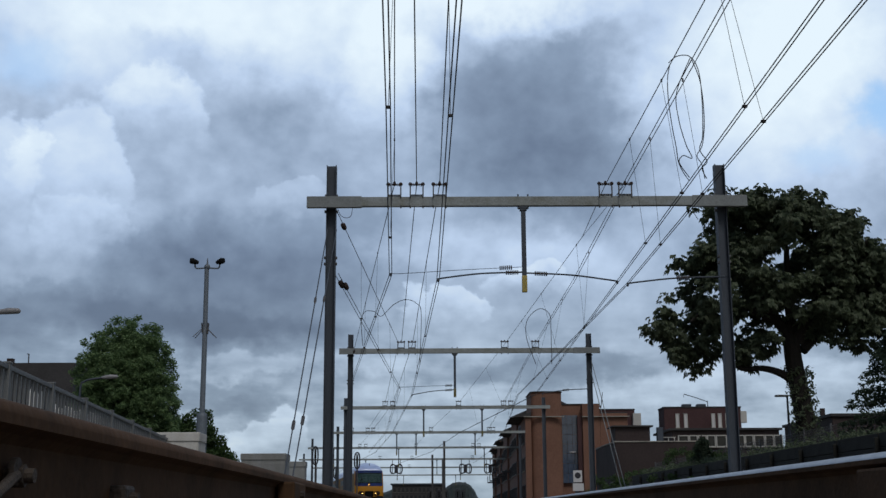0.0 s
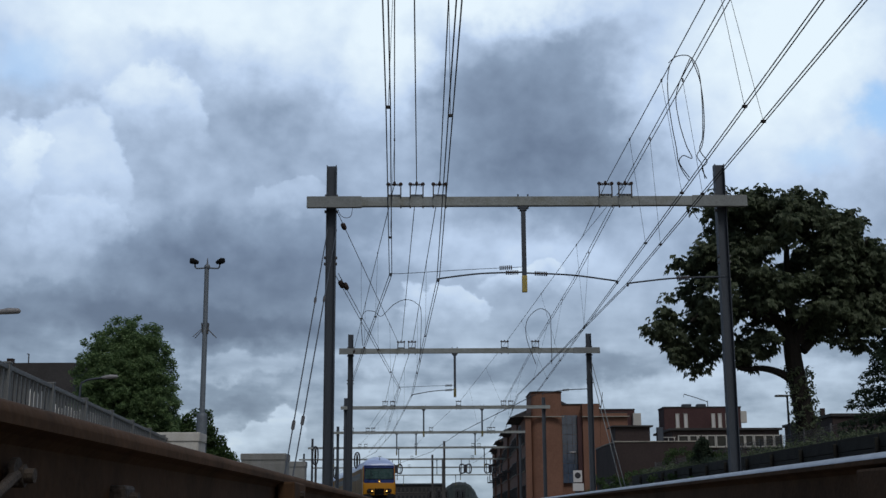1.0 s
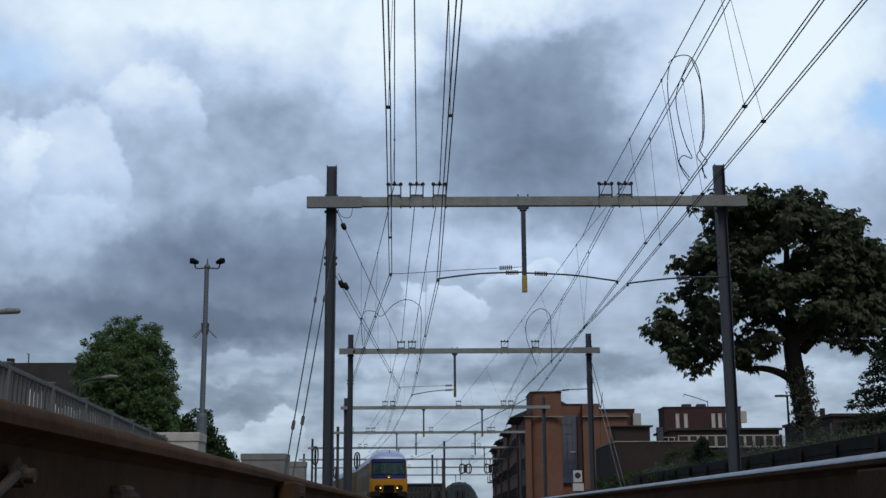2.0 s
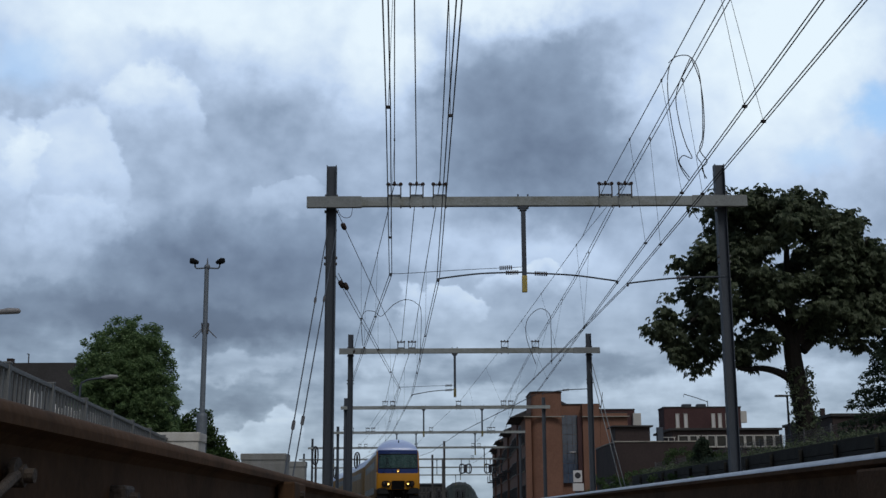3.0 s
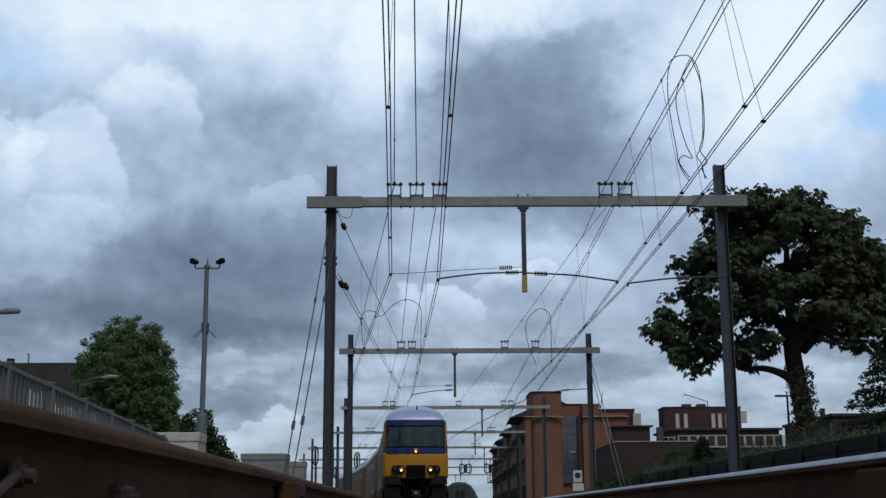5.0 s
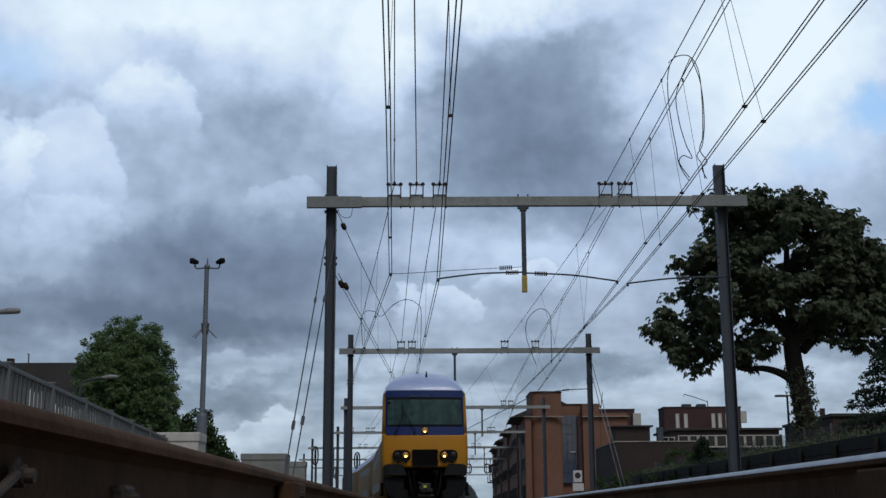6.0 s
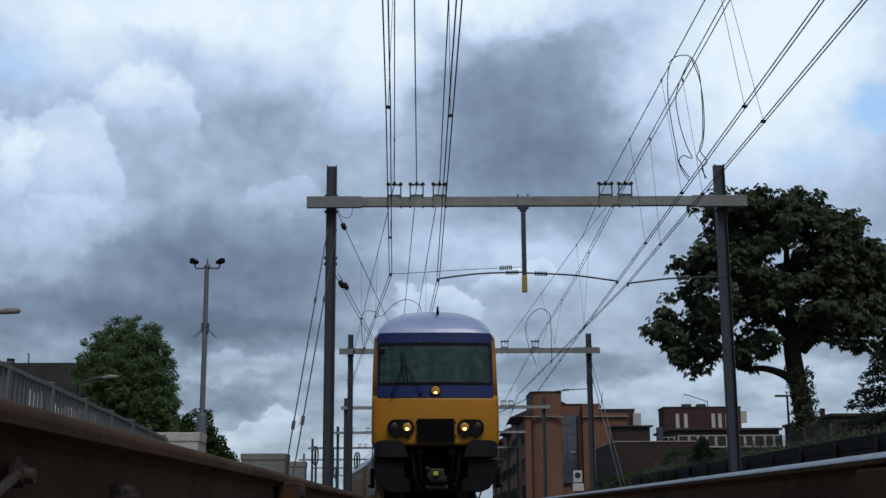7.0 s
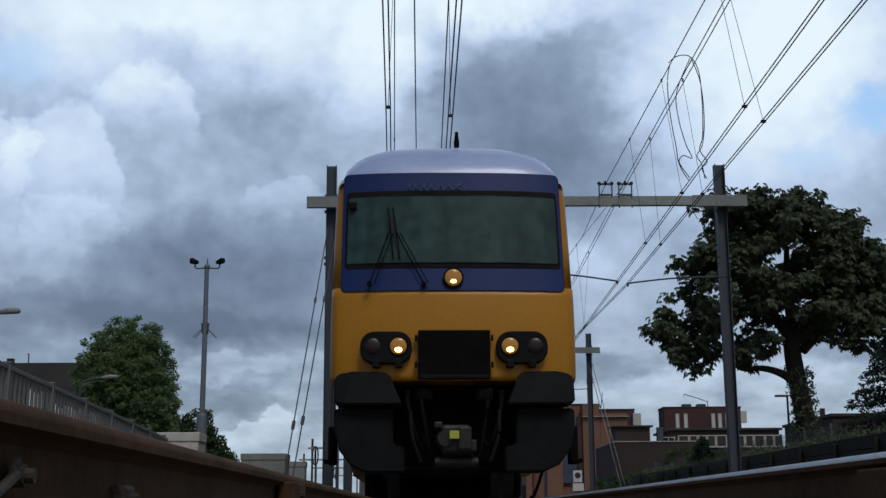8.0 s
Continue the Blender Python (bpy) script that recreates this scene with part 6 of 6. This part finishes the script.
def far_house():
    t = thing("house", (0, 0, -0.25), "dark brick house with a slate roof behind the railing", "house")
    block(t, -30, -20.7, 70, 80, 0, 6.6, M["brownbrick"])
    bm = bmesh.new()
    prof = [(69.6, 6.5), (69.7, 8.7), (80, 8.9), (80.4, 6.5)]
    a = [bm.verts.new((-30.3, y, z)) for y, z in prof]
    b = [bm.verts.new((-20.5, y, z)) for y, z in prof]
    bm.faces.new(a); bm.faces.new(b[::-1])
    for j in range(4):
        bm.faces.new((a[j], b[j], b[(j + 1) % 4], a[(j + 1) % 4]))
    bmesh.ops.recalc_face_normals(bm, faces=bm.faces)
    part("roof", bm, M["slate"], t, "steep dark slate roof")
    bm = bmesh.new()
    tube(bm, [(-23.4, 70.5, 8.6), (-23.4, 70.5, 9.3), (-23.5, 70.5, 9.32)], 0.04, 5)
    part("flue", bm, M["darksteel"], t)
    bm = bmesh.new()
    box(bm, (-24.6, 71, 8.9), (0.35, 0.35, 0.4))
    part("chimney", bm, M["brownbrick"], t)
    for k in range(4):
        window(t, (-28.5 + k * 2.1, 69.98, 4.8), 1.1, 1.3, 0, M["wframe"], M["pane"], 2)


orange_building()
brown_building()
strip_building()
maroon_building()
far_house()
u = thing("house", (0, 0, -0.25), "dark low house beyond the bank", "house")
block(u, 18.9, 24.5, 58, 66, 0, 4.55, M["brownbrick"])
roof_edge(u, 18.9, 24.5, 58, 66, 4.55, 0.1, 0.15, M["slate"])
bm = bmesh.new()
box(bm, (19.1, 60, 4.85), (0.2, 0.2, 0.5))
part("chimney", bm, M["brownbrick"], u)


# ---- signs and signals ----
def sign_board():
    t = thing("track_sign", (8.15, 70, -0.25), "white rectangular track sign with a dark round mark", "sign")
    bm = bmesh.new()
    tube(bm, [(0, 0, 0), (0, 0, 2.5)], 0.035, 8)
    part("pole", bm, M["galv"], t)
    bm = bmesh.new()
    box(bm, (0, -0.06, 2.15), (0.5, 0.03, 0.66), 0.01)
    b = part("board", bm, M["signwhite"], t)
    bm = bmesh.new()
    cyl(bm, (0, -0.085, 2.2), (0, -0.07, 2.2), 0.17, n=20)
    part("mark", bm, M["signdark"], b)
    bm = bmesh.new()
    box(bm, (0.02, -0.06, 1.55), (0.62, 0.03, 0.42), 0.01)
    part("board", bm, M["signwhite"], t)


def signal(at, h, label, oval=0.9):
    t = thing("railway_signal", at, label, "railway signal", "railway signals")
    bm = bmesh.new()
    tube(bm, [(0, 0.12, 0), (0, 0.12, h)], 0.07, 8)
    part("post", bm, M["darksteel"], t)
    bm = bmesh.new()
    tube(bm, spline([(0.26 * math.cos(a), 0.0, h + oval / 2 * math.copysign(abs(math.sin(a)) ** 0.6, math.sin(a))) for a in [math.tau * k / 16 for k in range(17)]], 2), 0.075, 6)
    box(bm, (0, 0.02, h), (0.2, 0.1, oval * 0.8), 0.03)
    b = part("backboard", bm, M["signdark"], t, "black hooped backboard")
    for k in range(3):
        bm = bmesh.new()
        tube(bm, [(0, -0.05, h + 0.27 - k * 0.25), (0, -0.22, h + 0.27 - k * 0.25)], 0.1, 12)
        part("lamp_hood", bm, M["tblack"], b)


def hung_signal(x, y, top, zc):
    t = thing("railway_signal", (x, y, zc), "black signal heads hung from a distant portal", "railway signal", "railway signals")
    bm = bmesh.new()
    for s in (-1, 1):
        tube(bm, [(s * 0.55, 0.1, -0.6), (s * 0.55, 0.1, top - zc)], 0.05, 6)
    part("hanger", bm, M["darksteel"], t)
    bm = bmesh.new()
    box(bm, (0, 0, 0), (0.5, 0.12, 1.15), 0.05)
    part("backboard", bm, M["signdark"], t)
    for s in (-1, 1):
        bm = bmesh.new()
        tube(bm, spline([(s * 0.2, 0, 0.55), (s * 0.6, 0, 0.62), (s * 0.8, 0, 0.3), (s * 0.8, 0, -0.3), (s * 0.6, 0, -0.62), (s * 0.2, 0, -0.55)]), 0.09, 6)
        part("guard_hoop", bm, M["signdark"], t)


sign_board()
signal((-11.45, 120, -0.25), 5.6, "black-boarded railway signal on a tall post", 1.7)
signal((-7.7, 125, -0.25), 5.3, "black-boarded railway signal beside the line", 1.6)
signal((-10.6, 135, -0.25), 4.4, "black-boarded railway signal farther along", 1.2)
for x in (-5.2, 4.5, 8.0):
    hung_signal(x, 173.7, 7.1, 5.8)


def mast(x, y, h):
    t = thing("catenary_mast", (x, y, -0.25), "dark steel mast between the far tracks", "mast", "masts")
    bm = bmesh.new()
    h_section(bm, 0, 0.26, 0, h, 0.03, 0.03)
    part("post", bm, M["darksteel"], t)
    bm = bmesh.new()
    box(bm, (0, 0, 0.1), (0.6, 0.6, 0.3), 0.03)
    part("footing", bm, M["concrete"], t)


mast(1.33, 150, 8.6)
mast(-0.12, 160, 7.4)
mast(1.4, 185, 8.0)
mast(-12.6, 150, 8.2)


def far_hill():
    bm = bmesh.new()
    n = 420
    rows = []
    for i in range(n + 1):
        x = -210 + 420 * i / n
        top = 13 + 5.5 / (1 + math.exp(-(x + 30) / 4)) - 14 / (1 + math.exp(-(x - 32) / 1.8)) + 2.5 * math.exp(-((x - 20) / 9) ** 2) - 2.0 * math.exp(-((x - 8) / 3) ** 2)
        top += 0.9 * noise.noise((x * 0.16, 1.3, 0)) + 0.8 * noise.noise((x * 0.5, 5.3, 0)) + 0.5 * noise.noise((x * 1.3, 2.1, 0))
        row = [(900, -0.3)] + [(900 + 3 * k, top * (0.3 + 0.1 * k) + 0.9 * noise.noise((x * 0.6, k * 1.7, 4))) for k in range(7)] + [(925, top), (965, top * 0.8), (1000, -0.3)]
        rows.append([bm.verts.new((x, y, z)) for y, z in row])
    for r, s in zip(rows, rows[1:]):
        for j in range(len(r) - 1):
            bm.faces.new((r[j], r[j + 1], s[j + 1], s[j]))
    bmesh.ops.recalc_face_normals(bm, faces=bm.faces)
    tagged(link("backdrop_hill", bm, M["wood"], smooth=False), "distant wooded hill beyond the station", "hill", kind="structure")


def station_hall():
    t = thing("station_hall", (0, 420, -0.25), "long dark station hall far along the line", "building")
    block(t, -14.0, 3.4, 0, 20, 0, 8.9, M["slate"])
    roof_edge(t, -14.0, 3.4, 0, 20, 8.9, 0.5, 0.5, M["galv"], "pale edged flat roof")
    for k in range(12):
        window(t, (-13.1 + k * 1.42, -0.02, 7.2), 1.1, 1.5, 0, M["dframe"], M["pane"], 1)
    for k in range(12):
        window(t, (-13.1 + k * 1.42, -0.02, 4.6), 1.1, 1.8, 0, M["dframe"], M["pane"], 1)


station_hall()
for x, y in ((-0.4, 165), (0.75, 168), (1.75, 172), (3.3, 170), (4.1, 174)):
    signal((x, y, -0.25), 2.45, "low black-boarded signal between the far tracks", 1.3)
far_hill()


def ballast_stones():
    """Loose stones between and beside the near sleepers."""
    rng = np.random.default_rng(12)
    n = 5200
    V, F = [], []
    base = np.array([(1, 0, 0), (0.2, 0.9, 0.1), (-0.9, 0.3, 0), (-0.3, -0.9, 0.1), (0.1, 0.1, 0.8), (0, 0, -0.7)])
    tri = [(0, 1, 4), (1, 2, 4), (2, 3, 4), (3, 0, 4), (1, 0, 5), (2, 1, 5), (3, 2, 5), (0, 3, 5)]
    k = 0
    while k < n:
        x, y = rng.uniform(-1.9, 2.5), rng.uniform(-2.5, 13)
        if abs(x) < 0.16 and -0.2 < y < 0.35:
            continue
        if min(abs(x - TRACK_X - 0.7535), abs(x - TRACK_X + 0.7535)) < 0.12:
            continue
        off = (y + 4.35) % 0.6
        z = -0.055 if 0.15 < off < 0.45 else -0.02
        if z > -0.03 and abs(x - TRACK_X) < 1.3:
            continue
        r = rng.uniform(0.016, 0.034)
        a = rng.uniform(0, math.tau)
        rot = np.array([[math.cos(a), -math.sin(a), 0], [math.sin(a), math.cos(a), 0], [0, 0, 1]])
        pts = (base * rng.uniform(0.7, 1.3, (6, 3))) @ rot.T * r + np.array([x, y, z - 0.01])
        F += [tuple(6 * k + q for q in f) for f in tri]
        V += pts.tolist()
        k += 1
    me = bpy.data.meshes.new("ballast_stones")
    me.from_pydata(V, [], F)
    me.materials.append(M["ballast"])
    tagged(new("ballast_stones", me), "loose angular brown-grey ballast stones between the sleepers", "ballast", kind="stuff")


ballast_stones()


def motions():
    rows = [i * 0.25 for i in range(33)]
    for i, car in enumerate(train):
        walk(car, [(t, car_pose(train_at(t) + i * 26.4)) for t in rows])
    for w in cab_wheels:
        base = w.matrix_basis.translation.copy()
        walk(w, [(k / 30, pose(*base, math.degrees((train_at(k / 30) - train_at(0)) / 0.46), 0, 0)) for k in range(241)])
    walk(sky_dome, [(0.0, pose(0, 0, 0, 0, 0, 0)), (8.0, pose(0, 0, 0, 0, 0, 0.45))])


motions()
